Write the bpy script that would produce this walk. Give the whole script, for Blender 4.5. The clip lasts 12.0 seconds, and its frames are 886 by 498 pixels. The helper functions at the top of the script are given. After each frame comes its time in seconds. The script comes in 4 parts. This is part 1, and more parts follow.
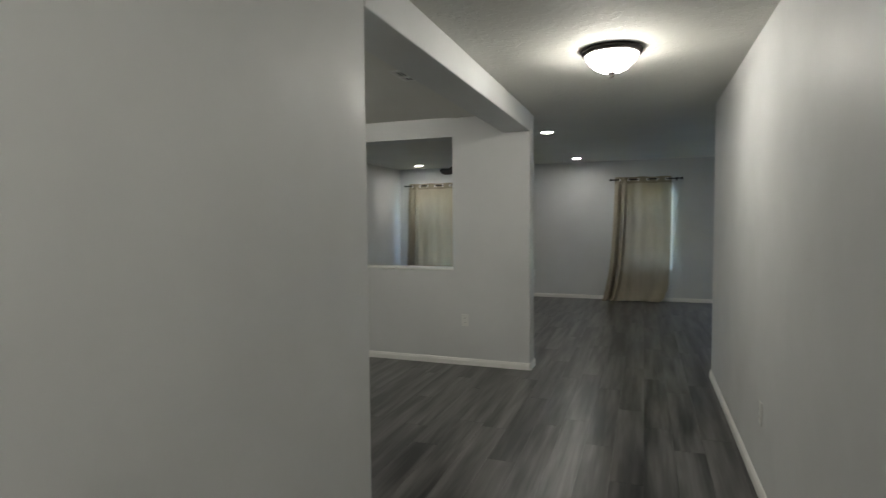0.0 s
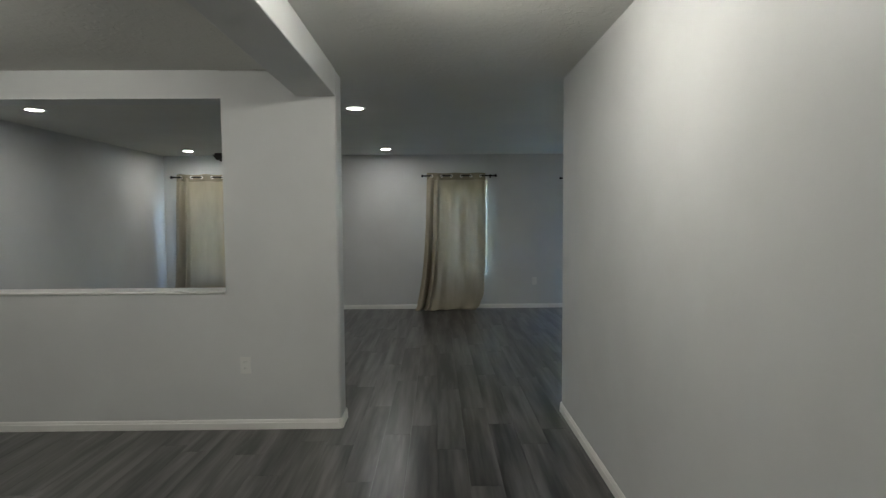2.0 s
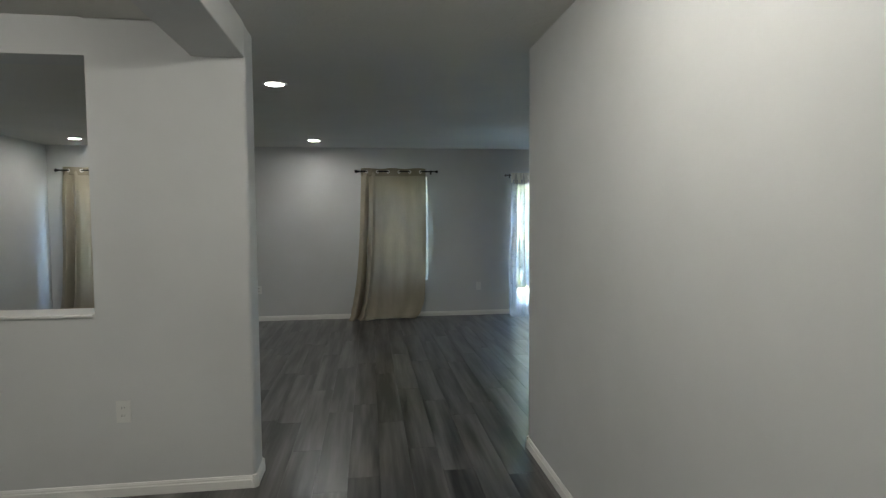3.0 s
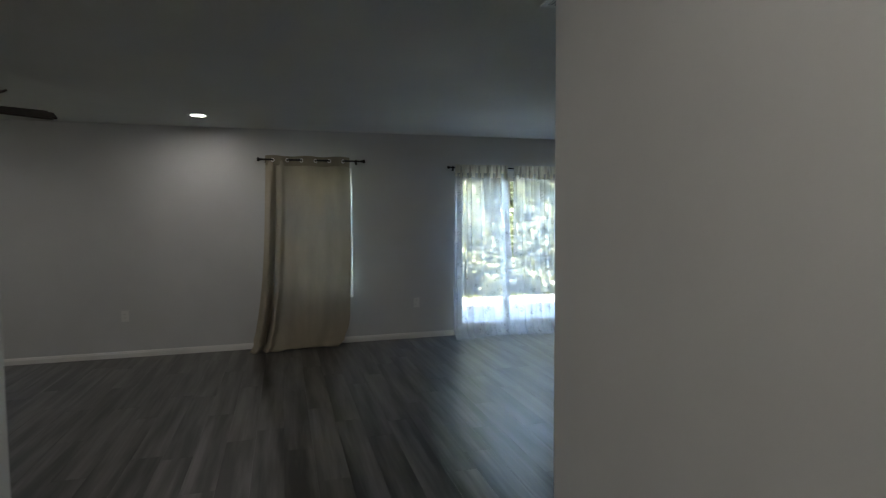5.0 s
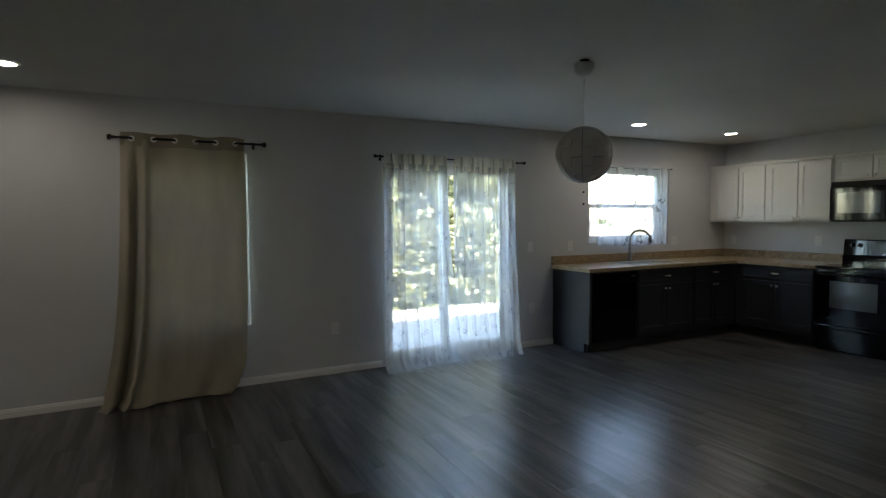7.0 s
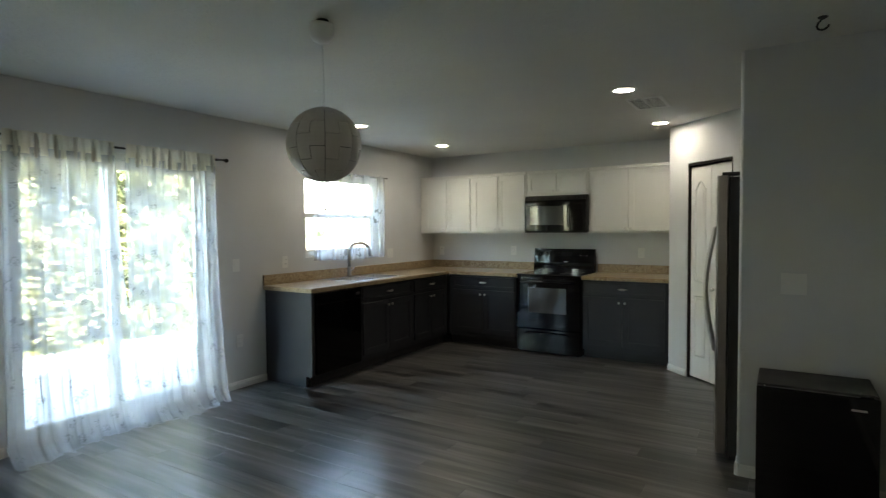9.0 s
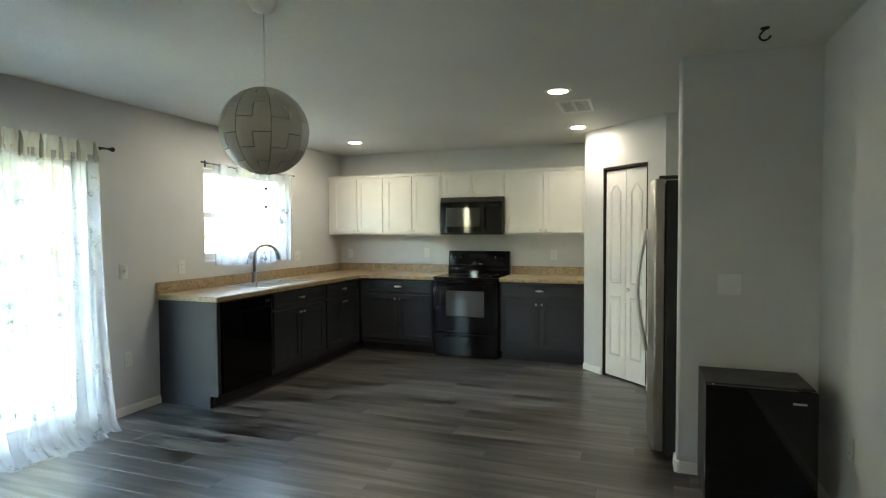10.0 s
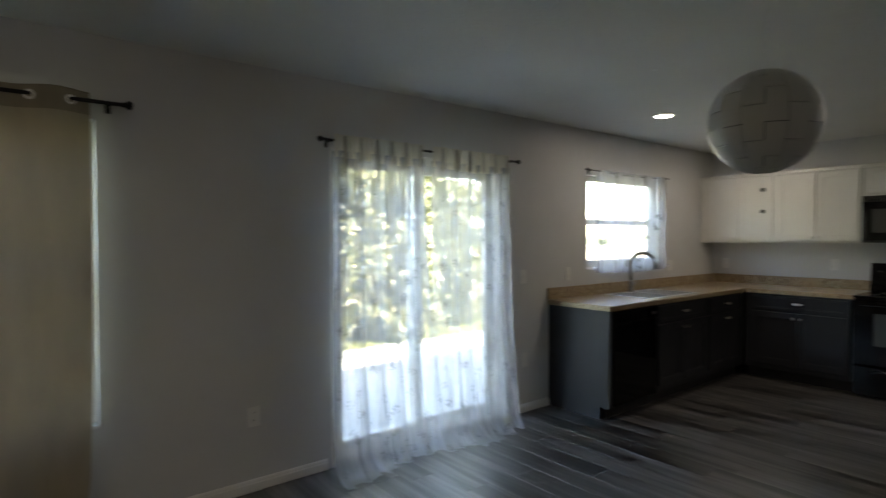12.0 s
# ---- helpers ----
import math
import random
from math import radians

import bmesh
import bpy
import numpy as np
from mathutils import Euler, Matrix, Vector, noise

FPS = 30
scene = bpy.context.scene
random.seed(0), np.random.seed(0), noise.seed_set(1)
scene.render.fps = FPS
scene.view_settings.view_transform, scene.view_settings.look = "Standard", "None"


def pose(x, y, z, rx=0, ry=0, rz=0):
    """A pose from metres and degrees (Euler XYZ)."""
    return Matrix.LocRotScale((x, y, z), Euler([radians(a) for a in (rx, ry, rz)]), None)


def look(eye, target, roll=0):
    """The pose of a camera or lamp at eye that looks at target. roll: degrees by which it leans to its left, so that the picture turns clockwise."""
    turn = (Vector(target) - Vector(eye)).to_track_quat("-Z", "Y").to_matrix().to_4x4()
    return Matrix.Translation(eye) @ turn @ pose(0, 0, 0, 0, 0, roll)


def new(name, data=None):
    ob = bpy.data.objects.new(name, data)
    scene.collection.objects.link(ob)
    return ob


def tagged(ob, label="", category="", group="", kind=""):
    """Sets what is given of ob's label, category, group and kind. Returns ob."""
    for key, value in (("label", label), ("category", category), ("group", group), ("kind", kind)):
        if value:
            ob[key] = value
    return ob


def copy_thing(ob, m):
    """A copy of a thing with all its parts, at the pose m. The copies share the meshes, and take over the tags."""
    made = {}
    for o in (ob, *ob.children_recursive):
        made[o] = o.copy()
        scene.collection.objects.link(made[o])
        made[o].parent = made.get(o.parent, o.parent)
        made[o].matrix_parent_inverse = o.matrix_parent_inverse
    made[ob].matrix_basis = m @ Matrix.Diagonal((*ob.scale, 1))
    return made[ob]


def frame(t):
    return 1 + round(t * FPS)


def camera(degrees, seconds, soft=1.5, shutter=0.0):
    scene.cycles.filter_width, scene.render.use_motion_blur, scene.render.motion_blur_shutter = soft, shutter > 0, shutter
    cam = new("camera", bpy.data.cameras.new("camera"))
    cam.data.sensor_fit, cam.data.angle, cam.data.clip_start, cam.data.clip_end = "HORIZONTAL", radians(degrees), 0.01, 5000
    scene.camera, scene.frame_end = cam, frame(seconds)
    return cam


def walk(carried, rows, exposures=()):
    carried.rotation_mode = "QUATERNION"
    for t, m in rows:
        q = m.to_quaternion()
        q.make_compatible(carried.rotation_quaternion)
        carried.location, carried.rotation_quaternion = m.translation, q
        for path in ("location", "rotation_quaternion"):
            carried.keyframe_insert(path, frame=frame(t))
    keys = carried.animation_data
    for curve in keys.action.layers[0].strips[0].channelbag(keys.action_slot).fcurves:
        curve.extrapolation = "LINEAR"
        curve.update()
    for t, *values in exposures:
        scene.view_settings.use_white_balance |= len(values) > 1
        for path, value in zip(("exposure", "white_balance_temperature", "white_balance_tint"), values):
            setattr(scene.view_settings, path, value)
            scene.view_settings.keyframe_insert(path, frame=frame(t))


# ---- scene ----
cam = camera(77.4, 12.0, soft=1.2, shutter=0.3)
PATH = [
    (0, (1.418, 2.366, 1.448), (0.734, 4.243, 1.34), -0.5),
    (0.5, (1.307, 2.666, 1.449), (0.927, 4.627, 1.337), -0.4),
    (1, (1.221, 2.994, 1.426), (1.033, 4.982, 1.313), -0.5),
    (1.5, (1.171, 3.393, 1.45), (1.076, 5.387, 1.33), -0.5),
    (2, (1.079, 3.782, 1.447), (1.1, 5.778, 1.334), -0.4),
    (2.5, (1.052, 4.15, 1.422), (1.23, 6.139, 1.313), -0.5),
    (3, (1.029, 4.536, 1.432), (1.293, 6.515, 1.321), -0.4),
    (3.2, (1.011, 4.689, 1.42), (1.299, 6.665, 1.305), -0.4),
    (4.8, (1.092, 5.958, 1.443), (1.599, 7.889, 1.324), -0.3),
    (5, (1.095, 6.085, 1.444), (1.650, 8.003, 1.333), -0.4),
    (5.5, (1.171, 6.399, 1.446), (1.823, 8.287, 1.335), -0.6),
    (6, (1.182, 6.738, 1.45), (1.893, 8.604, 1.339), -0.4),
    (6.5, (1.158, 7.139, 1.45), (1.95, 8.973, 1.348), -0.3),
    (6.7, (1.137, 7.29, 1.454), (1.973, 9.103, 1.348), -0.4),
    (8.3, (1.425, 8.108, 1.444), (2.883, 9.475, 1.364), -0.0),
    (8.5, (1.443, 8.183, 1.444), (2.997, 9.439, 1.365), -0.2),
    (9, (1.593, 8.328, 1.443), (3.296, 9.374, 1.371), -0.4),
    (9.5, (1.651, 8.49, 1.427), (3.465, 9.329, 1.362), -0.4),
    (10, (1.662, 8.747, 1.441), (3.544, 9.422, 1.374), -0.2),
    (10.5, (1.649, 8.916, 1.448), (3.539, 9.566, 1.384), -0.3),
    (11, (1.595, 9.072, 1.444), (3.458, 9.799, 1.386), -0.4),
    (11.5, (1.561, 9.245, 1.454), (3.209, 10.378, 1.405), -0.4),
    (12, (1.496, 9.404, 1.455), (2.75, 10.962, 1.413), -0.2),
]
EXPOSURES = [(0.0, 5.35, 6500, 8), (1.5, 5.4, 6400, 8), (3.2, 5.47, 6438, 8), (4.8, 4.83, 6611, 12), (5.5, 4.5, 6700, 12), (6.7, 4.35, 7015, 12), (8.5, 4.8, 7450, 10), (9.0, 5.25, 7600, 8), (10.0, 5.93, 7833, 5), (10.8, 5.98, 7800, 5), (11.5, 5.39, 7700, 9), (12.0, 4.6, 7800, 15)]
walk(cam, [(t, look(eye, target, roll)) for t, eye, target, roll in PATH], EXPOSURES)
SKY, SUN, CAN_POWER, HALL_POWER, ENTRY_FILL_POWER = 0.15, 2.4, 0.066, 0.040, 0.020


# ---- light and sky ----
world = bpy.data.worlds.new("world")
scene.world = world
world.use_nodes = True
wn = world.node_tree
bg = wn.nodes["Background"]
sky = wn.nodes.new("ShaderNodeTexSky")
sky.sky_type = "NISHITA"
sky.sun_disc = False
sky.sun_elevation = radians(50)
sky.sun_rotation = radians(170)
wn.links.new(sky.outputs[0], bg.inputs[0])
bg.inputs[1].default_value = SKY

sun = new("sun", bpy.data.lights.new("sun", "SUN"))
sun.data.energy = SUN
sun.data.angle = radians(0.5)
sun.data.color = (1.0, 0.95, 0.87)
sun.matrix_world = look((-1.3, -7.6, 9.2), (0, 0, 0))

# main sizes of the place
N, E, W, H = 12.55, 8.20, -3.20, 2.44
HL, HR = 0.408, 1.997          # hall walls
S = 7.825                      # south side of the living room and kitchen
PF, PB = 7.538, 7.740          # faces of the pillar and half wall
LE = 4.295                     # end of the hall's left wall


# ---- mesh helpers ----
def box(x0, x1, y0, y1, z0, z1, b=0.002, seg=1):
    bm = bmesh.new()
    bmesh.ops.create_cube(bm, size=1)
    for v in bm.verts:
        v.co = Vector(((x0 + x1) / 2 + v.co.x * (x1 - x0), (y0 + y1) / 2 + v.co.y * (y1 - y0), (z0 + z1) / 2 + v.co.z * (z1 - z0)))
    if b:
        b = min(b, 0.45 * min(abs(x1 - x0), abs(y1 - y0), abs(z1 - z0)))
        bmesh.ops.bevel(bm, geom=bm.edges[:], offset=b, segments=seg, affect="EDGES", profile=0.5)
    return bm


def join(*bms):
    out = bms[0]
    for b in bms[1:]:
        me = bpy.data.meshes.new("tmp")
        b.to_mesh(me)
        out.from_mesh(me)
        b.free()
        bpy.data.meshes.remove(me)
    return out


def move(bm, m):
    bmesh.ops.transform(bm, matrix=m, verts=bm.verts[:])
    return bm


def lathe(profile, seg=32, close=False):
    """A turned shape about z from (radius, height) pairs."""
    bm = bmesh.new()
    rings = []
    for r, z in profile:
        if r < 1e-5:
            rings.append([bm.verts.new((0, 0, z))])
        else:
            rings.append([bm.verts.new((r * math.cos(2 * math.pi * i / seg), r * math.sin(2 * math.pi * i / seg), z)) for i in range(seg)])
    for a, b in zip(rings, rings[1:]):
        for i in range(seg):
            j = (i + 1) % seg
            if len(a) == 1 and len(b) == 1:
                continue
            if len(a) == 1:
                bm.faces.new((a[0], b[j], b[i]))
            elif len(b) == 1:
                bm.faces.new((a[i], a[j], b[0]))
            else:
                bm.faces.new((a[i], a[j], b[j], b[i]))
    bmesh.ops.recalc_face_normals(bm, faces=bm.faces[:])
    for f in bm.faces:
        f.smooth = True
    return bm


def tube(points, radius, seg=10):
    """A round bar along points; radius may be a list."""
    bm = bmesh.new()
    pts = [Vector(p) for p in points]
    radii = radius if isinstance(radius, (list, tuple)) else [radius] * len(pts)
    rings = []
    side = None
    for i, p in enumerate(pts):
        d = (pts[min(i + 1, len(pts) - 1)] - pts[max(i - 1, 0)]).normalized()
        if side is None:
            side = d.orthogonal().normalized()
        side = (side - d * side.dot(d)).normalized()
        up = d.cross(side)
        rings.append([bm.verts.new(p + radii[i] * (side * math.cos(2 * math.pi * k / seg) + up * math.sin(2 * math.pi * k / seg))) for k in range(seg)])
    for a, b in zip(rings, rings[1:]):
        for i in range(seg):
            j = (i + 1) % seg
            bm.faces.new((a[i], a[j], b[j], b[i]))
    bm.faces.new(rings[0][::-1])
    bm.faces.new(rings[-1])
    bmesh.ops.recalc_face_normals(bm, faces=bm.faces[:])
    for f in bm.faces:
        f.smooth = len(f.verts) == 4
    return bm


def slab(us, vs, t0, t1, solid, axis):
    """Solid cells of a plan grid, given thickness along an axis ('x', 'y' or 'z'), with faces only where it is open."""
    bm = bmesh.new()
    known = {}

    def vert(u, v, t):
        co = {"x": (t, u, v), "y": (u, t, v), "z": (u, v, t)}[axis]
        key = tuple(round(c, 5) for c in co)
        if key not in known:
            known[key] = bm.verts.new(co)
        return known[key]

    nu, nv = len(us) - 1, len(vs) - 1
    full = [[solid((us[i] + us[i + 1]) / 2, (vs[j] + vs[j + 1]) / 2) for j in range(nv)] for i in range(nu)]
    for i in range(nu):
        for j in range(nv):
            if not full[i][j]:
                continue
            a, b, c, d = us[i], us[i + 1], vs[j], vs[j + 1]
            for t in (t0, t1):
                bm.faces.new([vert(a, c, t), vert(b, c, t), vert(b, d, t), vert(a, d, t)])
            for di, dj, p, q in ((-1, 0, (a, c), (a, d)), (1, 0, (b, c), (b, d)), (0, -1, (a, c), (b, c)), (0, 1, (a, d), (b, d))):
                k, m = i + di, j + dj
                if not (0 <= k < nu and 0 <= m < nv and full[k][m]):
                    bm.faces.new([vert(*p, t0), vert(*q, t0), vert(*q, t1), vert(*p, t1)])
    bmesh.ops.recalc_face_normals(bm, faces=bm.faces[:])
    return bm


def holes(u0, u1, v0, v1, gaps, t0, t1, axis):
    us = sorted({u0, u1, *[g[0] for g in gaps], *[g[1] for g in gaps]})
    vs = sorted({v0, v1, *[g[2] for g in gaps], *[g[3] for g in gaps]})
    return slab(us, vs, t0, t1, lambda u, v: not any(g[0] < u < g[1] and g[2] < v < g[3] for g in gaps), axis)


def round_upright(bm, corners, r=0.02):
    """Bullnose the upright edges that stand at these corners of the plan."""
    es = [e for e in bm.edges if all(any(abs(v.co.x - cx) < 1e-3 and abs(v.co.y - cy) < 1e-3 for cx, cy in corners) for v in e.verts) and e.calc_face_angle(0) > 0.5]
    if es:
        res = bmesh.ops.bevel(bm, geom=es, offset=r, segments=5, affect="EDGES", profile=0.5)
        for f in res["faces"]:
            f.smooth = True
    return bm


def part(name, bm, mat, parent=None, label=""):
    me = bpy.data.meshes.new(name)
    bm.to_mesh(me)
    bm.free()
    me.materials.append(mat)
    ob = new(name, me)
    if parent:
        ob.parent = parent
    if label:
        ob["label"] = label
    return ob


def thing(name, label, category, group="", at=(0, 0, 0), turn=0):
    ob = new(name)
    ob.empty_display_size = 0.1
    ob.matrix_basis = pose(*at, 0, 0, turn)
    return tagged(ob, label, category, group)


def structure(name, bm, mat, label=""):
    ob = part(name, bm, mat)
    return tagged(ob, label, "", "", "structure")


# ---- materials ----
def material(name, color, rough=0.5, metal=0.0, coat=0.0, spec=0.5):
    m = bpy.data.materials.new(name)
    m.use_nodes = True
    p = m.node_tree.nodes["Principled BSDF"]
    p.inputs["Base Color"].default_value = (*color, 1)
    p.inputs["Roughness"].default_value = rough
    p.inputs["Metallic"].default_value = metal
    p.inputs["Coat Weight"].default_value = coat
    p.inputs["Specular IOR Level"].default_value = spec
    return m


def node(m, kind, **values):
    n = m.node_tree.nodes.new(kind)
    for key, value in values.items():
        n.inputs[key.replace("_", " ")].default_value = value
    return n


def link(m, a, b):
    m.node_tree.links.new(a, b)


def where(m, scale=(1, 1, 1), shift=None):
    """Object coordinates, scaled; shift: a socket added to them."""
    tc = node(m, "ShaderNodeTexCoord")
    mp = node(m, "ShaderNodeMapping", Scale=scale)
    link(m, tc.outputs["Object"], mp.inputs["Vector"])
    if shift is None:
        return mp.outputs[0]
    add = node(m, "ShaderNodeVectorMath")
    link(m, mp.outputs[0], add.inputs[0])
    link(m, shift, add.inputs[1])
    return add.outputs[0]


def noise_tex(m, vec, scale, detail=4, rough=0.55, distort=0.0):
    n = node(m, "ShaderNodeTexNoise", Scale=scale, Detail=detail, Roughness=rough, Distortion=distort)
    link(m, vec, n.inputs["Vector"])
    return n.outputs["Fac"]


def ramp(m, fac, stops):
    r = node(m, "ShaderNodeValToRGB")
    els = r.color_ramp.elements
    while len(els) < len(stops):
        els.new(0.5)
    for e, (pos, col) in zip(els, stops):
        e.position = pos
        e.color = (*col, 1) if len(col) == 3 else col
    link(m, fac, r.inputs[0])
    return r.outputs[0]


def bump(m, height, strength, distance=0.002, normal=None):
    b = node(m, "ShaderNodeBump", Strength=strength, Distance=distance)
    link(m, height, b.inputs["Height"])
    if normal is not None:
        link(m, normal, b.inputs["Normal"])
    link(m, b.outputs[0], m.node_tree.nodes["Principled BSDF"].inputs["Normal"])
    return b.outputs[0]


def bsdf(m):
    return m.node_tree.nodes["Principled BSDF"]


def spread(c, k):
    return tuple(x * k for x in c)


def painted_wall(name, c, rough=0.55, peel=110, strength=0.25):
    m = material(name, c, rough)
    v = where(m)
    link(m, ramp(m, noise_tex(m, v, 1.3, 5), [(0.3, spread(c, 0.94)), (0.7, spread(c, 1.04))]), bsdf(m).inputs["Base Color"])
    link(m, ramp(m, noise_tex(m, v, 2.5, 6), [(0.3, (rough - 0.1,) * 3), (0.7, (rough + 0.1,) * 3)]), bsdf(m).inputs["Roughness"])
    bump(m, noise_tex(m, v, peel, 3, 0.6), strength, 0.0015)
    return m


WALL = painted_wall("wall_paint", (0.58, 0.585, 0.58))
CEIL = material("ceiling_texture", (0.60, 0.60, 0.575), 0.8)
cv = where(CEIL)
knock = ramp(CEIL, noise_tex(CEIL, cv, 22, 3, 0.5, 0.6), [(0.50, (0, 0, 0)), (0.56, (1, 1, 1))])
bump(CEIL, knock, 0.35, 0.003)
link(CEIL, ramp(CEIL, noise_tex(CEIL, cv, 1.1, 4), [(0.3, (0.595, 0.59, 0.555)), (0.7, (0.645, 0.64, 0.602))]), bsdf(CEIL).inputs["Base Color"])
TRIM = painted_wall("trim_paint", (0.76, 0.75, 0.72), 0.4, 60, 0.08)
PLASTIC = material("white_plastic", (0.69, 0.69, 0.665), 0.35)
# Dark colour stands for shade inside vent gaps and outlet slots.
SLOT = material("slot_shade", (0.02, 0.02, 0.02), 0.6)


def plank_material():
    m = material("grey_plank", (0.12, 0.11, 0.10), 0.34, spec=0.9)
    info = node(m, "ShaderNodeObjectInfo")
    geo = node(m, "ShaderNodeNewGeometry")
    rnd = node(m, "ShaderNodeMath")
    link(m, info.outputs["Random"], rnd.inputs[0])
    link(m, geo.outputs["Random Per Island"], rnd.inputs[1])
    comb = node(m, "ShaderNodeCombineXYZ")
    times = node(m, "ShaderNodeMath")
    times.operation = "MULTIPLY"
    link(m, rnd.outputs[0], times.inputs[0])
    times.inputs[1].default_value = 37.0
    for k in range(3):
        link(m, times.outputs[0], comb.inputs[k])
    tc = node(m, "ShaderNodeNewGeometry")

    def streaks(sx, sy, detail, distort=0.0):
        mp = node(m, "ShaderNodeMapping", Scale=(sx, sy, 1))
        link(m, tc.outputs["Position"], mp.inputs["Vector"])
        add = node(m, "ShaderNodeVectorMath")
        link(m, mp.outputs[0], add.inputs[0])
        link(m, comb.outputs[0], add.inputs[1])
        return noise_tex(m, add.outputs[0], 1.0, detail, 0.6, distort)

    broad = ramp(m, streaks(10, 0.75, 3), [(0.37, (0.008, 0.0076, 0.0074)), (0.67, (0.145, 0.139, 0.134))])
    fine = ramp(m, streaks(40, 0.9, 2), [(0.2, (0.72,) * 3), (0.8, (1.26,) * 3)])
    mix = node(m, "ShaderNodeMix")
    mix.data_type, mix.blend_type = "RGBA", "MULTIPLY"
    mix.inputs["Factor"].default_value = 1.0
    link(m, broad, mix.inputs[6])
    link(m, fine, mix.inputs[7])
    tone = node(m, "ShaderNodeHueSaturation")
    link(m, mix.outputs[2], tone.inputs["Color"])
    vary = node(m, "ShaderNodeMapRange")
    frac = node(m, "ShaderNodeMath")
    frac.operation = "FRACT"
    link(m, times.outputs[0], frac.inputs[0])
    link(m, frac.outputs[0], vary.inputs["Value"])
    vary.inputs["To Min"].default_value, vary.inputs["To Max"].default_value = 0.90, 1.10
    link(m, vary.outputs[0], tone.inputs["Value"])
    link(m, tone.outputs[0], bsdf(m).inputs["Base Color"])
    link(m, ramp(m, streaks(5, 0.4, 1), [(0.1, (0.28,) * 3), (0.9, (0.32,) * 3)]), bsdf(m).inputs["Roughness"])
    return m


PLANK = plank_material()
SCREED = material("joint_dark", (0.02, 0.019, 0.018), 0.8)

CHARCOAL = painted_wall("charcoal_cabinet_paint", (0.026, 0.028, 0.033), 0.46, 90, 0.06)
bsdf(CHARCOAL).inputs["Specular IOR Level"].default_value = 0.3
KICK = painted_wall("toe_kick_dark", (0.018, 0.018, 0.02), 0.6, 60, 0.1)
CREAM = painted_wall("white_cabinet_paint", (0.67, 0.66, 0.615), 0.42, 90, 0.06)
FAUCETSTEEL = material("faucet_steel", (0.36, 0.35, 0.34), 0.3, 1.0)
NICKEL = material("brushed_nickel", (0.62, 0.60, 0.57), 0.28, 1.0)
BLACK = material("black_enamel", (0.003, 0.003, 0.0035), 0.045, spec=0.3)
BLACKMAT = painted_wall("black_textured_shell", (0.018, 0.0175, 0.0175), 0.5, 160, 0.2)
GLASSBLACK = material("black_glass", (0.003, 0.003, 0.0035), 0.05)
OVENGLASS = material("oven_window_glass", (0.06, 0.065, 0.065), 0.06, coat=1.0)
MICROGLASS = material("microwave_window_glass", (0.040, 0.043, 0.042), 0.05, coat=0.15)
# Near-white colour carries the bright light caught at the grommets.
GROMMET = material("grommet_metal_glint", (0.88, 0.87, 0.84), 0.35, 0.1)
BRONZE = material("dark_bronze_metal", (0.025, 0.020, 0.018), 0.42, 0.6)
IRON = material("black_iron", (0.012, 0.011, 0.011), 0.5, 0.3)
BLADE = painted_wall("fan_blade_wood", (0.035, 0.025, 0.02), 0.5, 40, 0.1)


def steel():
    m = material("stainless_steel", (0.31, 0.29, 0.27), 0.30, 1.0)
    v = where(m, (60, 60, 1.5))
    link(m, ramp(m, noise_tex(m, v, 3, 4), [(0.3, (0.27,) * 3), (0.7, (0.33,) * 3)]), bsdf(m).inputs["Roughness"])
    return m


STEEL = steel()
SINKSTEEL = material("sink_steel", (0.74, 0.74, 0.73), 0.33, 1.0)


def granite():
    m = material("tan_laminate_counter", (0.42, 0.30, 0.18), 0.28)
    v = where(m)
    big = ramp(m, noise_tex(m, v, 26, 6, 0.7, 1.5), [(0.32, (0.16, 0.095, 0.05)), (0.45, (0.29, 0.21, 0.12)), (0.56, (0.385, 0.295, 0.185)), (0.70, (0.46, 0.385, 0.27))])
    spots = ramp(m, noise_tex(m, v, 130, 4, 0.7), [(0.36, (0.45, 0.38, 0.30)), (0.50, (1, 1, 1)), (0.7, (1.12, 1.10, 1.05))])
    mix = node(m, "ShaderNodeMix")
    mix.data_type, mix.blend_type = "RGBA", "MULTIPLY"
    mix.inputs["Factor"].default_value = 0.85
    link(m, big, mix.inputs[6])
    link(m, spots, mix.inputs[7])
    link(m, mix.outputs[2], bsdf(m).inputs["Base Color"])
    return m


COUNTER = granite()


def glass():
    m = material("window_glass", (1, 1, 1), 0.0)
    out = m.node_tree.nodes["Material Output"]
    tr = node(m, "ShaderNodeBsdfTransparent", Color=(0.93, 0.96, 0.95, 1))
    gl = node(m, "ShaderNodeBsdfGlossy", Roughness=0.02)
    lw = m.node_tree.nodes.new("ShaderNodeLayerWeight")
    fr = ramp(m, lw.outputs["Facing"], [(0.0, (0.03,) * 3), (0.7, (0.07,) * 3), (1.0, (0.7,) * 3)])
    mx = node(m, "ShaderNodeMixShader")
    link(m, fr, mx.inputs[0])
    link(m, tr.outputs[0], mx.inputs[1])
    link(m, gl.outputs[0], mx.inputs[2])
    link(m, mx.outputs[0], out.inputs[0])
    return m


GLASS = glass()


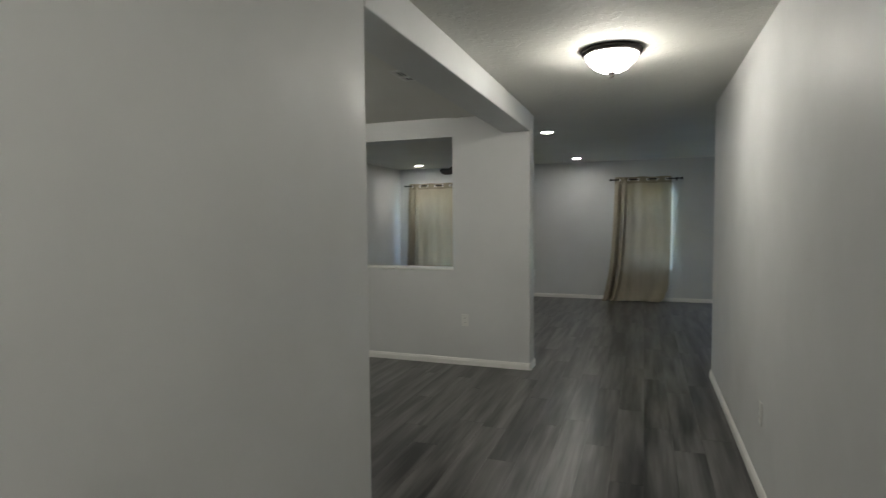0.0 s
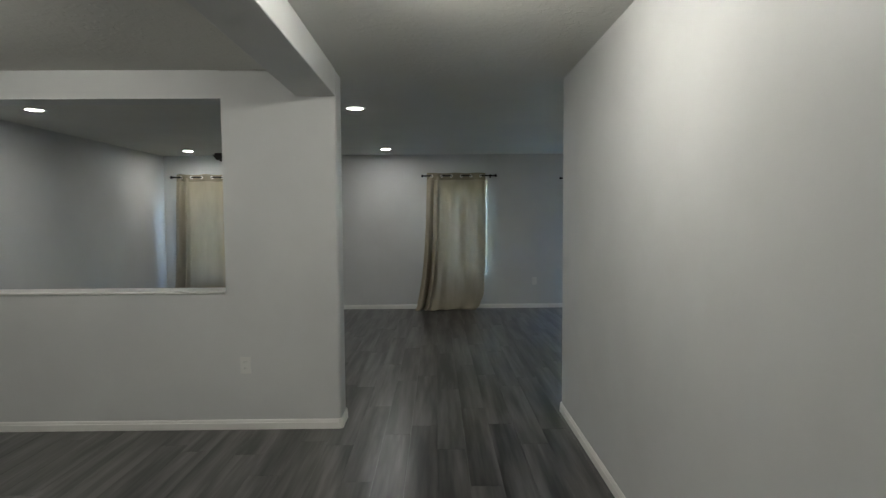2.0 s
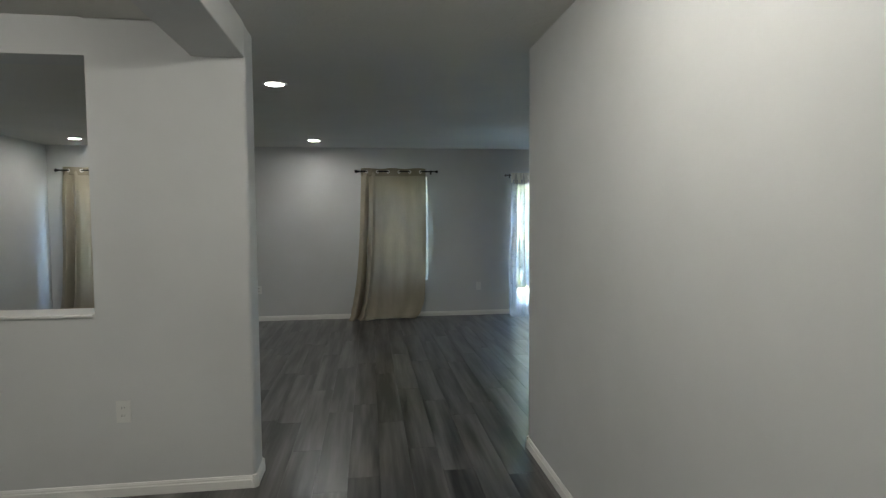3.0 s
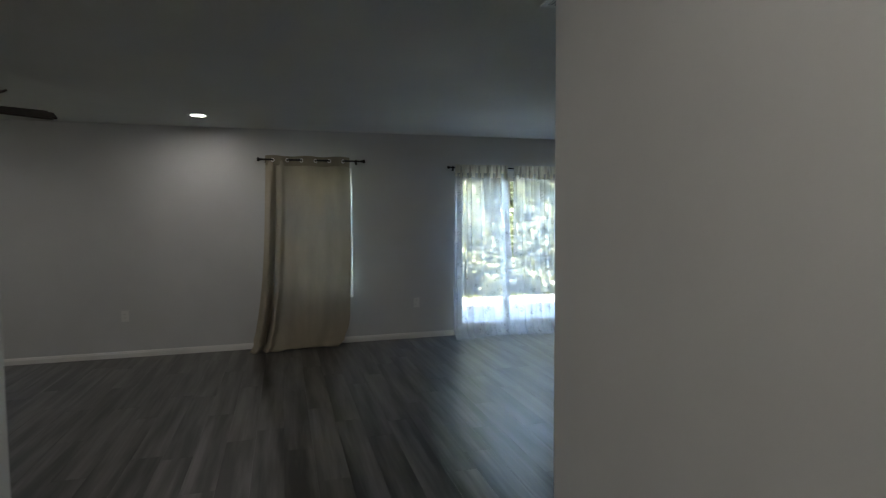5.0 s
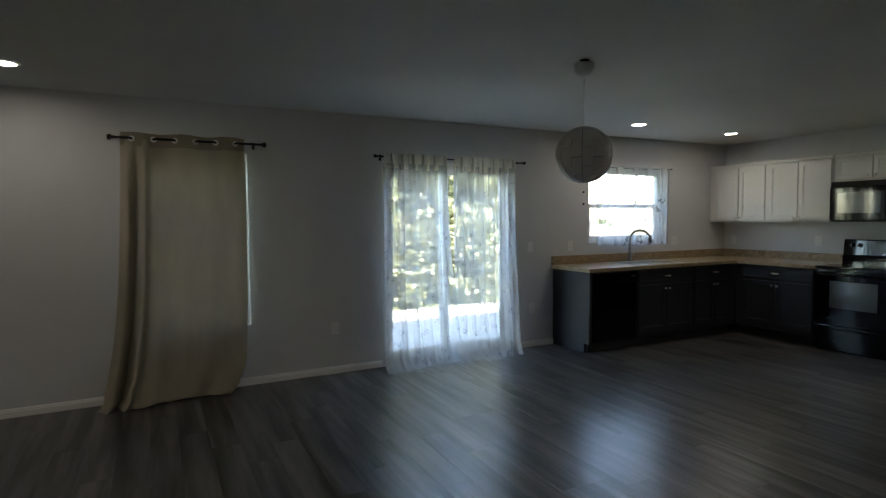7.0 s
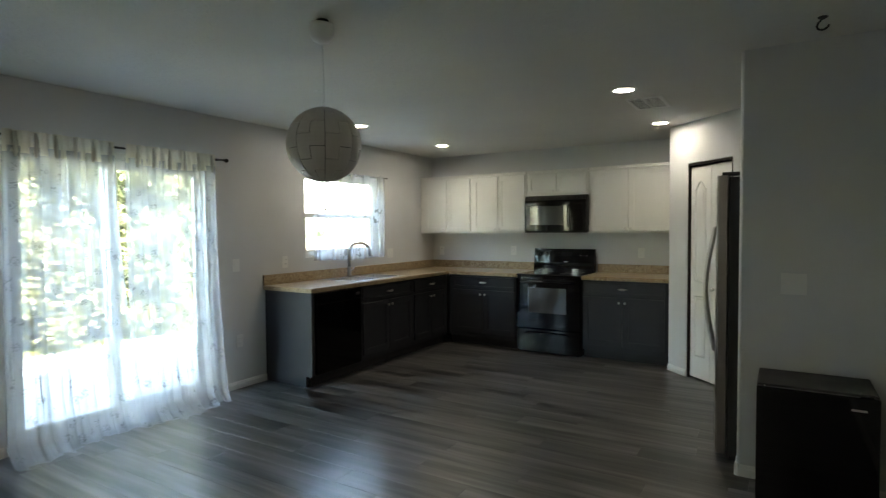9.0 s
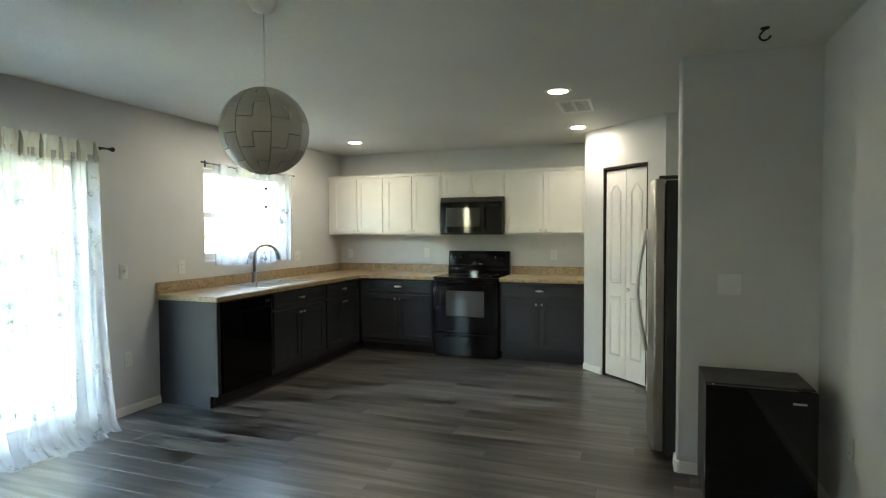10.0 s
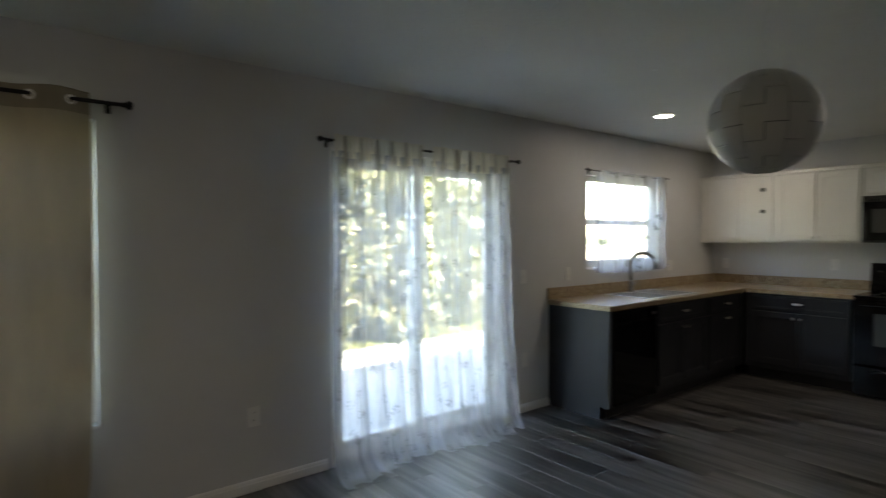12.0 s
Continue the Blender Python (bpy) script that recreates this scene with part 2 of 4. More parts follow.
def sheer(name, motif_scale, motif_color, low, high, detail=6):
    """Thin voile with a small printed leaf pattern."""
    m = material(name, (0.8, 0.82, 0.84), 0.9)
    out = m.node_tree.nodes["Material Output"]
    v = where(m)
    cells = node(m, "ShaderNodeTexVoronoi", Scale=motif_scale, Randomness=0.9)
    link(m, v, cells.inputs["Vector"])
    near = ramp(m, cells.outputs["Distance"], [(low, (1, 1, 1)), (high, (0, 0, 0))])
    petals = ramp(m, noise_tex(m, v, motif_scale * detail, 2, 0.5, 1.0), [(0.50, (0, 0, 0)), (0.56, (1, 1, 1))])
    both = node(m, "ShaderNodeMath")
    both.operation = "MULTIPLY"
    link(m, near, both.inputs[0])
    link(m, petals, both.inputs[1])
    motif = both.outputs[0]
    col = node(m, "ShaderNodeMix")
    col.data_type = "RGBA"
    link(m, motif, col.inputs["Factor"])
    col.inputs[6].default_value = (0.76, 0.78, 0.80, 1)
    col.inputs[7].default_value = (*motif_color, 1)
    dif = node(m, "ShaderNodeBsdfDiffuse")
    tra = node(m, "ShaderNodeBsdfTranslucent")
    link(m, col.outputs[2], dif.inputs[0])
    link(m, col.outputs[2], tra.inputs[0])
    cloth = node(m, "ShaderNodeMixShader", Fac=0.52)
    link(m, dif.outputs[0], cloth.inputs[1])
    link(m, tra.outputs[0], cloth.inputs[2])
    clear = node(m, "ShaderNodeBsdfTransparent")
    weave = ramp(m, noise_tex(m, v, 5, 3), [(0.3, (0.38,) * 3), (0.7, (0.47,) * 3)])
    more = node(m, "ShaderNodeMath")
    more.operation = "MULTIPLY_ADD"
    link(m, motif, more.inputs[0])
    more.inputs[1].default_value = 0.38
    link(m, weave, more.inputs[2])
    mx = node(m, "ShaderNodeMixShader")
    link(m, more.outputs[0], mx.inputs[0])
    link(m, clear.outputs[0], mx.inputs[1])
    link(m, cloth.outputs[0], mx.inputs[2])
    link(m, mx.outputs[0], out.inputs[0])
    return m


VOILE = sheer("sheer_voile", 9, (0.26, 0.27, 0.285), 0.26, 0.42)
CAFE = sheer("sheer_leaf_print", 5, (0.16, 0.165, 0.16), 0.26, 0.32, 2.5)


def cloth(name, c, through_c, fac, weave=900):
    m = material(name, c, 0.9)
    out = m.node_tree.nodes["Material Output"]
    v = where(m, (1, 1, 0.25))
    tone = ramp(m, noise_tex(m, v, 8, 5, 0.6), [(0.3, spread(c, 0.86)), (0.7, spread(c, 1.1))])
    link(m, tone, bsdf(m).inputs["Base Color"])
    bump(m, noise_tex(m, where(m), 260, 3, 0.7), 0.3, 0.001)
    bsdf(m).inputs["Specular IOR Level"].default_value = 0.15
    tra = node(m, "ShaderNodeBsdfTranslucent", Color=(*through_c, 1))
    mx = node(m, "ShaderNodeMixShader", Fac=fac)
    link(m, bsdf(m).outputs[0], mx.inputs[1])
    link(m, tra.outputs[0], mx.inputs[2])
    link(m, mx.outputs[0], out.inputs[0])
    return m


LINEN = cloth("beige_linen", (0.42, 0.375, 0.285), (0.53, 0.465, 0.39), 0.28)
HEMBAND = cloth("voile_hem_band", (0.66, 0.64, 0.56), (0.60, 0.57, 0.47), 0.50)
# Darker than the band, to carry the shade of the gathers.
PLEAT = cloth("pinched_pleat_shade", (0.46, 0.445, 0.39), (0.4, 0.39, 0.33), 0.2)
LINENBAND = cloth("beige_linen_band", (0.33, 0.295, 0.225), (0.25, 0.22, 0.17), 0.06)

GLOBE = material("pendant_panel_plastic", (0.52, 0.505, 0.47), 0.3)
GLOBE_IN = material("pendant_inner_silver", (0.12, 0.12, 0.12), 0.4, 0.5)


def emitter(name, color, strength):
    m = bpy.data.materials.new(name)
    m.use_nodes = True
    m.node_tree.nodes.remove(m.node_tree.nodes["Principled BSDF"])
    em = m.node_tree.nodes.new("ShaderNodeEmission")
    em.inputs[0].default_value, em.inputs[1].default_value = (*color, 1), strength
    link(m, em.outputs[0], m.node_tree.nodes["Material Output"].inputs[0])
    return m


LENS = emitter("can_light_lens", (1.0, 0.97, 0.93), 3.5)
BOWL = emitter("lit_glass_bowl", (1.0, 0.96, 0.88), 1.2)

CONCRETE = painted_wall("patio_concrete", (0.33, 0.325, 0.305), 0.85, 50, 0.4)
STUCCO = painted_wall("outer_stucco", (0.5, 0.47, 0.42), 0.9, 70, 0.5)
GRASS = material("lawn", (0.08, 0.10, 0.03), 0.9)
link(GRASS, ramp(GRASS, noise_tex(GRASS, where(GRASS), 3, 8, 0.7), [(0.3, (0.05, 0.07, 0.02)), (0.7, (0.13, 0.14, 0.05))]), bsdf(GRASS).inputs["Base Color"])
FENCE = painted_wall("fence_paint", (0.40, 0.375, 0.32), 0.6, 40, 0.2)
BARK = painted_wall("bark", (0.10, 0.075, 0.055), 0.9, 30, 0.8)


def leaf_material():
    m = material("leaves", (0.09, 0.12, 0.03), 0.5)
    geo = node(m, "ShaderNodeNewGeometry")
    # The palest leaf tones put sun glints into the colour.
    tone = ramp(m, geo.outputs["Random Per Island"], [(0.0, (0.065, 0.082, 0.036)), (0.5, (0.15, 0.17, 0.080)), (0.8, (0.30, 0.31, 0.18)), (1.0, (0.66, 0.66, 0.48))])
    link(m, tone, bsdf(m).inputs["Base Color"])
    out = m.node_tree.nodes["Material Output"]
    tra = node(m, "ShaderNodeBsdfTranslucent")
    link(m, tone, tra.inputs[0])
    mx = node(m, "ShaderNodeMixShader", Fac=0.45)
    link(m, bsdf(m).outputs[0], mx.inputs[1])
    link(m, tra.outputs[0], mx.inputs[2])
    link(m, mx.outputs[0], out.inputs[0])
    return m


LEAF = leaf_material()

# ---- structure: walls with their openings ----
WIN_A = (0.955, 1.870, 0.53, 2.03)
WIN_D = (-2.935, -2.020, 0.53, 2.03)
SLIDER = (3.120, 4.640, -0.02, 2.03)
WIN_K = (5.735, 6.985, 1.15, 2.03)

structure("wall_north", holes(W - 0.15, E + 0.15, -0.15, H + 0.12, [WIN_A, WIN_D, SLIDER, WIN_K], N, N + 0.15, "y"), WALL, "light grey painted north wall with windows and a patio door")
structure("wall_east", holes(S - 0.15, N, -0.15, H + 0.12, [], E, E + 0.15, "x"), WALL, "light grey painted kitchen wall")
structure("wall_west", holes(LE - 0.15, N, -0.15, H + 0.12, [], W - 0.15, W, "x"), WALL, "light grey painted side wall")
structure("wall_south", holes(HR + 0.15, E, -0.15, H, [], S - 0.15, S, "y"), WALL, "light grey painted wall beside the refrigerator")
structure("wall_hall_right", round_upright(holes(0.9, S, -0.15, H, [], HR, HR + 0.15, "x"), [(HR, S)], 0.018), WALL, "light grey painted hall wall with rounded corner")
structure("wall_hall_left", round_upright(holes(0.9, LE, -0.15, H, [], HL - 0.265, HL, "x"), [(HL, LE), (HL - 0.265, LE)], 0.018), WALL, "light grey painted hall wall with rounded end")
structure("wall_hall_end", holes(HL - 0.265, HR + 0.15, -0.15, H, [], 0.75, 0.9, "y"), WALL, "plain painted end wall of the hall")
structure("wall_dining_south", holes(W, HL - 0.265, -0.15, H, [], LE - 0.15, LE, "y"), WALL, "plain painted dining room wall")
half = holes(W, HL, -0.15, H, [(-2.95, -0.36, 0.941, 2.252)], PF, PB, "y")
structure("wall_pass_through", round_upright(half, [(HL, PF), (HL, PB), (-0.36, PF), (-0.36, PB)], 0.018), WALL, "light grey painted half wall with a wide pass-through opening and pillar")
structure("beam", box(HL - 0.265, HL, LE, PF, 2.262, H, 0.006, 2), WALL, "painted ceiling beam over the dining room opening")
structure("wall_refrigerator_end", round_upright(holes(5.185, 5.305, -0.15, H, [], S, 8.54, "y"), [(5.185, 8.54), (5.305, 8.54)], 0.018), WALL, "short painted wall beside the refrigerator")
structure("wall_alcove", holes(S, 8.555, -0.15, H, [], 6.795, 6.915, "x"), WALL, "painted alcove side wall")
structure("wall_pantry_north", holes(7.53, E, -0.15, H, [], 9.18, 9.30, "y"), WALL, "painted pantry side wall")
diag_len = math.hypot(7.53 - 6.795, 9.30 - 8.555)
diag = holes(0, diag_len, -0.15, H, [(0.275, 0.850, -0.16, 2.05)], 0, 0.115, "y")
move(diag, pose(7.53, 9.30, 0, 0, 0, 225 + 0.4))
structure("wall_pantry_diagonal", diag, WALL, "white painted diagonal pantry wall with door opening")

structure("ceiling", holes(W, E, 0.9, N, [], H, H + 0.12, "z"), CEIL, "off-white knockdown textured ceiling")
structure("roof", holes(W - 0.4, E + 0.4, 0.3, N + 0.28, [], H + 0.14, H + 0.30, "z"), STUCCO, "flat roof over the rooms with eaves")
structure("floor", holes(W, E, 0.9, N, [], -0.16, -0.010, "z"), SCREED, "dark floor bed under the planks")


def baseboard(x0, y0, x1, y1, side):
    """A moulded skirting along a wall line; side: the way it stands off."""
    a, b = Vector((x0, y0, 0)), Vector((x1, y1, 0))
    d = (b - a).normalized()
    o = Vector((side[0], side[1], 0)).normalized()
    bm = bmesh.new()
    prof = ((0.0, 0.001), (0.013, 0.001), (0.013, 0.044), (0.009, 0.051), (0.009, 0.056), (0.004, 0.066), (0.0, 0.068))
    ends = [[bm.verts.new(p + o * t + Vector((0, 0, z))) for t, z in prof] for p in (a, b)]
    for i in range(len(prof)):
        j = (i + 1) % len(prof)
        bm.faces.new((ends[0][i], ends[0][j], ends[1][j], ends[1][i]))
    bm.faces.new(ends[0])
    bm.faces.new(ends[1][::-1])
    bmesh.ops.recalc_face_normals(bm, faces=bm.faces[:])
    return structure("baseboard", bm, TRIM, "off-white moulded baseboard")


r = 0.014
for seg in (
    (W + r, N, SLIDER[0] - 0.03, N, (0, -1)), (SLIDER[1] + 0.03, N, 5.20, N, (0, -1)),
    (W, LE, W, PF, (1, 0)), (W, PB, W, N, (1, 0)),
    (HR, 0.9, HR, S - 0.018, (-1, 0)), (HR + 0.018, S, 5.185 - r, S, (0, 1)),
    (HL, 0.9, HL, LE - 0.018, (1, 0)), (W + r, PF, HL - 0.018, PF, (0, -1)), (W + r, PB, HL - 0.018, PB, (0, 1)),
    (HL, PF + 0.018, HL, PB - 0.018, (1, 0)), (W + r, LE, HL - 0.265 - 0.02, LE, (0, 1)),
    (5.185, S, 5.185, 8.522, (-1, 0)), (5.203, 8.54, 5.287, 8.54, (0, 1)),
    (6.795, S, 6.795, 8.54, (-1, 0)),
):
    baseboard(*seg)
ux, uy = (6.795 - 7.53) / diag_len, (8.555 - 9.30) / diag_len
for a, b in ((0.0, 0.268), (0.857, diag_len)):
    baseboard(7.53 + ux * a, 9.30 + uy * a, 7.53 + ux * b, 9.30 + uy * b, (uy, -ux))


def corner_block(x, y, sx, sy):
    """A small angled skirting piece round a bullnose corner."""
    bm = bmesh.new()
    pts = [(-0.018 * sx, 0.0), (-0.018 * sx, 0.015 * sy), (-0.005 * sx, 0.015 * sy), (0.015 * sx, -0.005 * sy), (0.015 * sx, -0.018 * sy), (0.0, -0.018 * sy), (-0.006 * sx, -0.006 * sy)]
    lo = [bm.verts.new((x + a, y + b, 0.001)) for a, b in pts]
    hi = [bm.verts.new((x + a * (1 if i not in (1, 2, 3, 4) else 0.75), y + b * (1 if i not in (1, 2, 3, 4) else 0.75), 0.069)) for i, (a, b) in enumerate(pts)]
    bm.faces.new(lo[::-1])
    bm.faces.new(hi)
    for i in range(len(pts)):
        j = (i + 1) % len(pts)
        bm.faces.new((lo[i], lo[j], hi[j], hi[i]))
    bmesh.ops.recalc_face_normals(bm, faces=bm.faces[:])
    structure("baseboard_corner", bm, TRIM, "off-white baseboard corner piece")


corner_block(HL, PF, 1, -1)
corner_block(HL, PB, 1, 1)
corner_block(HR, S, -1, 1)
corner_block(HL, LE, 1, 1)
corner_block(5.185, 8.54, -1, 1)
corner_block(5.305, 8.54, 1, 1)

structure("sill_ledge", box(-2.95, -0.362, PF - 0.012, PB + 0.012, 0.942, 0.958, 0.004, 2), TRIM, "white painted ledge on the half wall")


# ---- windows and the patio door ----
def window(name, x0, x1, z0, z1, rail, label):
    root = structure(name, holes(x0 - 0.001, x1 + 0.001, z0, z1, [(x0 + 0.045, x1 - 0.045, z0 + 0.045, z1 - 0.045)], N + 0.07, N + 0.13, "y"), TRIM, label)
    part("sash", holes(x0 + 0.045, x1 - 0.045, z0 + 0.045, rail + 0.02, [(x0 + 0.085, x1 - 0.085, z0 + 0.085, rail - 0.02)], N + 0.075, N + 0.10, "y"), TRIM, root)
    part("meeting_rail", box(x0 + 0.045, x1 - 0.045, N + 0.09, N + 0.125, rail - 0.015, rail + 0.035), TRIM, root)
    part("window_sill", box(x0 + 0.002, x1 - 0.002, N + 0.001, N + 0.069, z0 + 0.001, z0 + 0.014, 0.003), TRIM, root)
    for a, b, y in ((z0 + 0.085, rail - 0.02, N + 0.087), (rail + 0.035, z1 - 0.045, N + 0.107)):
        inset = 0.085 if a < rail - 0.1 else 0.045
        p = part("pane", box(x0 + inset, x1 - inset, y - 0.002, y + 0.002, a, b, 0), GLASS, root)
        p.visible_shadow = False


window("window_1", *WIN_A, 1.28, "white vinyl window behind a beige curtain")
window("window_2", *WIN_D, 1.28, "white vinyl window behind a beige curtain")
window("window_3", *WIN_K, 1.59, "white vinyl kitchen window over the sink")


def sliding_door():
    x0, x1, z0, z1 = SLIDER
    root = structure("door_1", holes(x0 - 0.001, x1 + 0.001, 0.0, z1, [(x0 + 0.04, x1 - 0.04, 0.05, z1 - 0.05)], N + 0.03, N + 0.13, "y"), TRIM, "white framed sliding glass patio door")
    mid = 3.825
    for name, a, b, y in (("sliding_panel", x0 + 0.04, mid + 0.04, N + 0.045), ("fixed_panel", mid - 0.035, x1 - 0.04, N + 0.09)):
        w = 0.065
        p = part(name, holes(a, b, 0.05, z1 - 0.05, [(a + w, b - w, 0.13, z1 - 0.12)], y, y + 0.035, "y"), TRIM, root)
        g = part("pane", box(a + w, b - w, y + 0.015, y + 0.020, 0.13, z1 - 0.12, 0), GLASS, p)
        g.visible_shadow = False
    part("handle", join(box(x0 + 0.055, x0 + 0.085, N + 0.02, N + 0.045, 0.95, 1.15, 0.006, 2), box(x0 + 0.062, x0 + 0.078, N + 0.0, N + 0.022, 0.98, 1.12, 0.005, 2)), PLASTIC, root)
    part("threshold", box(x0, x1, N + 0.002, N + 0.15, -0.012, 0.004, 0.003), NICKEL, root, "aluminium threshold")


sliding_door()


def pantry_door():
    m = pose(7.53, 9.30, 0, 0, 0, 225.4)
    # Dark strips run up both sides and across the top.
    root = structure("door_2", move(join(
        box(0.277, 0.292, 0.001, 0.085, 0.0, 2.045, 0.001), box(0.833, 0.848, 0.001, 0.085, 0.0, 2.045, 0.001), box(0.292, 0.833, 0.001, 0.085, 2.025, 2.045, 0.001)), m), BRONZE, "white bifold pantry door with arched panels, dark strips round the leaves")
    lw = (0.833 - 0.292 - 0.012) / 2
    for k in range(2):
        a = 0.296 + k * (lw + 0.004)
        b = a + lw
        leaf = part("door_leaf", move(box(a, b, 0.022, 0.055, 0.018, 2.012, 0.003), m), TRIM, root, "white moulded bifold leaf")
        for z0, z1, arch in ((0.22, 0.80, 0.0), (0.93, 1.80, 0.075)):
            n = 14
            outer, inner = [], []
            bm = bmesh.new()

            def outline(ins, y):
                pts = [(a + 0.06 + ins, z0 + ins), (b - 0.06 - ins, z0 + ins)]
                if arch:
                    for i in range(n + 1):
                        t = i / n
                        x = b - 0.06 - ins - t * (b - a - 0.12 - 2 * ins)
                        rise = arch * (0.5 - 0.5 * math.cos(2 * math.pi * t)) ** 0.8
                        pts.append((x, z1 - ins + rise))
                else:
                    pts += [(b - 0.06 - ins, z1 - ins), (a + 0.06 + ins, z1 - ins)]
                return [bm.verts.new((x, y, z)) for x, z in pts]

            rings = [outline(0.0, 0.0222), outline(0.006, 0.0125), outline(0.014, 0.0222), outline(0.022, 0.0225), outline(0.040, 0.0150)]
            for p, q in zip(rings, rings[1:]):
                for i in range(len(p)):
                    j = (i + 1) % len(p)
                    bm.faces.new((p[i], p[j], q[j], q[i]))
            bm.faces.new(rings[-1])
            bmesh.ops.recalc_face_normals(bm, faces=bm.faces[:])
            part("raised_panel", move(bm, m), TRIM, leaf)
        if k == 0:
            continue
        knob = lathe([(0.0, 0.0), (0.008, 0.0), (0.008, 0.012), (0.017, 0.018), (0.020, 0.028), (0.014, 0.036), (0.0, 0.038)], 16)
        part("knob", move(knob, m @ pose(a + 0.045, 0.022, 0.88, 90)), TRIM, root)


pantry_door()


# ---- ground and trees outside ----
structure("ground", holes(-600, 600, -600, 600, [], -0.6, -0.14, "z"), GRASS, "lawn reaching to the horizon")
structure("patio", holes(0.5, 8.6, N + 0.16, 16.1, [], -0.5, -0.09, "z"), CONCRETE, "pale concrete patio slab outside the sliding door")


def tree(name, x, y, height, spread_r, seed, label):
    rng = random.Random(seed)
    root = thing(name, label, "tree", "trees behind the patio", (x, y, -0.14))
    pts = [(rng.uniform(-0.05, 0.05) * i, rng.uniform(-0.05, 0.05) * i, height * 0.16 * i) for i in range(5)]
    trunk = tube(pts, [0.09, 0.075, 0.06, 0.045, 0.03], 8)
    limbs = []
    for i in range(9):
        a = rng.uniform(0, 6.28)
        z0 = height * rng.uniform(0.10, 0.55)
        e = Vector((math.cos(a), math.sin(a), 0)) * spread_r * rng.uniform(0.5, 0.85)
        limbs.append(tube([(0, 0, z0), (e.x * 0.5, e.y * 0.5, z0 + height * 0.1), (e.x, e.y, z0 + height * rng.uniform(0.15, 0.28))], [0.03, 0.02, 0.008], 6))
    part("trunk", join(trunk, *limbs), BARK, root)
    verts, faces = [], []
    clumps = []
    for i in range(120):
        a, rr = rng.uniform(0, 6.28), spread_r * math.sqrt(rng.uniform(0, 1))
        z = height * rng.uniform(0.03, 1.0)
        lim = spread_r * (0.75 + 0.35 * math.sin(3.14 * min(1, z / height + 0.1)))
        rr = min(rr, lim)
        clumps.append((rr * math.cos(a), rr * math.sin(a), z, rng.uniform(0.16, 0.42)))
    for cx, cy, cz, cr in clumps:
        for i in range(260):
            d = Vector((rng.gauss(0, 1), rng.gauss(0, 1), rng.gauss(0, 0.8))).normalized() * cr * rng.uniform(0.5, 1.05)
            c = Vector((cx, cy, cz)) + d
            if c.z < 0.05:
                continue
            u = Vector((rng.gauss(0, 1), rng.gauss(0, 1), rng.gauss(0, 1))).normalized()
            w = u.orthogonal().normalized()
            big = 1.8 if i % 5 == 0 else 1.0
            ln, wd = big * rng.uniform(0.022, 0.055), big * rng.uniform(0.012, 0.028)
            k = len(verts)
            mid = u.cross(w) * 0.2 * wd
            verts += [c - u * ln, c + w * wd + mid, c + u * ln, c - w * wd + mid]
            faces += [(k, k + 1, k + 2), (k, k + 2, k + 3)]
    me = bpy.data.meshes.new("crown")
    me.from_pydata([tuple(v) for v in verts], [], faces)
    me.materials.append(LEAF)
    crown = new("crown", me)
    crown.parent = root
    return root


first = tree("tree", 2.2, 17.3, 3.6, 1.1, 3, "bushy green garden tree in sun beyond the patio")
second = tree("tree", 3.7, 17.0, 3.2, 1.2, 8, "bushy green garden tree in sun beyond the patio")
for i, (x, y, k, a) in enumerate(((5.2, 17.4, 1.05, 40), (6.7, 17.1, 0.95, 120), (7.8, 17.5, 1.0, 200), 
                                  (3.0, 18.8, 1.3, 70), (4.9, 18.9, 1.35, 170), (7.0, 18.9, 1.3, 300), (1.0, 18.4, 1.2, 250))):
    c = copy_thing((first, second)[i % 2], pose(x, y, -0.14, 0, 0, a))
    c.scale = (k, k, k)


fence = thing("fence", "low pale beige garden fence of upright boards", "fence", "", (8.9, 17.9, -0.14))
for i in range(7):
    part("post", box(i * 1.8 - 0.05, i * 1.8 + 0.05, -0.05, 0.05, 0.0, 1.5, 0.006), FENCE, fence)
for i in range(6):
    part("rail", box(i * 1.8 + 0.05, i * 1.8 + 1.75, -0.025, 0.025, 1.30, 1.38, 0.004), FENCE, fence)
    for k in range(10):
        part("board", box(i * 1.8 + 0.055 + k * 0.169, i * 1.8 + 0.215 + k * 0.169, -0.012, 0.012, 0.05, 1.30, 0.003), FENCE, fence)


# ---- curtains ----
def rod(name, x0, x1, y, z, rad, label, sag=0.0, split=None):
    root = thing(name, label, "curtain rod", "", ((x0 + x1) / 2, y, z))
    w = (x1 - x0) / 2
    n = 12
    part("rod", tube([(-w + 2 * w * i / n, 0, -sag * math.sin(math.pi * i / n)) for i in range(n + 1)], rad, 10), IRON, root)
    for s in (-1, 1):
        fin = lathe([(0, 0), (rad * 1.3, 0.0), (rad * 1.3, 0.008), (rad * 0.9, 0.012), (rad * 2.1, 0.024), (rad * 2.3, 0.034), (rad * 1.4, 0.046), (0, 0.048)], 14)
        part("finial", move(fin, pose(s * (w - 0.002), 0, 0, 0, 90 * s, 0)), IRON, root)
        bx = s * (w - 0.05)
        part("bracket", join(tube([(bx, 0, -rad * 0.5), (bx, (N - y) - 0.004, -rad * 0.5)], 0.006, 8), box(bx - 0.012, bx + 0.012, N - y - 0.005, N - y - 0.001, -0.035, 0.025, 0.002)), IRON, root)
    return root


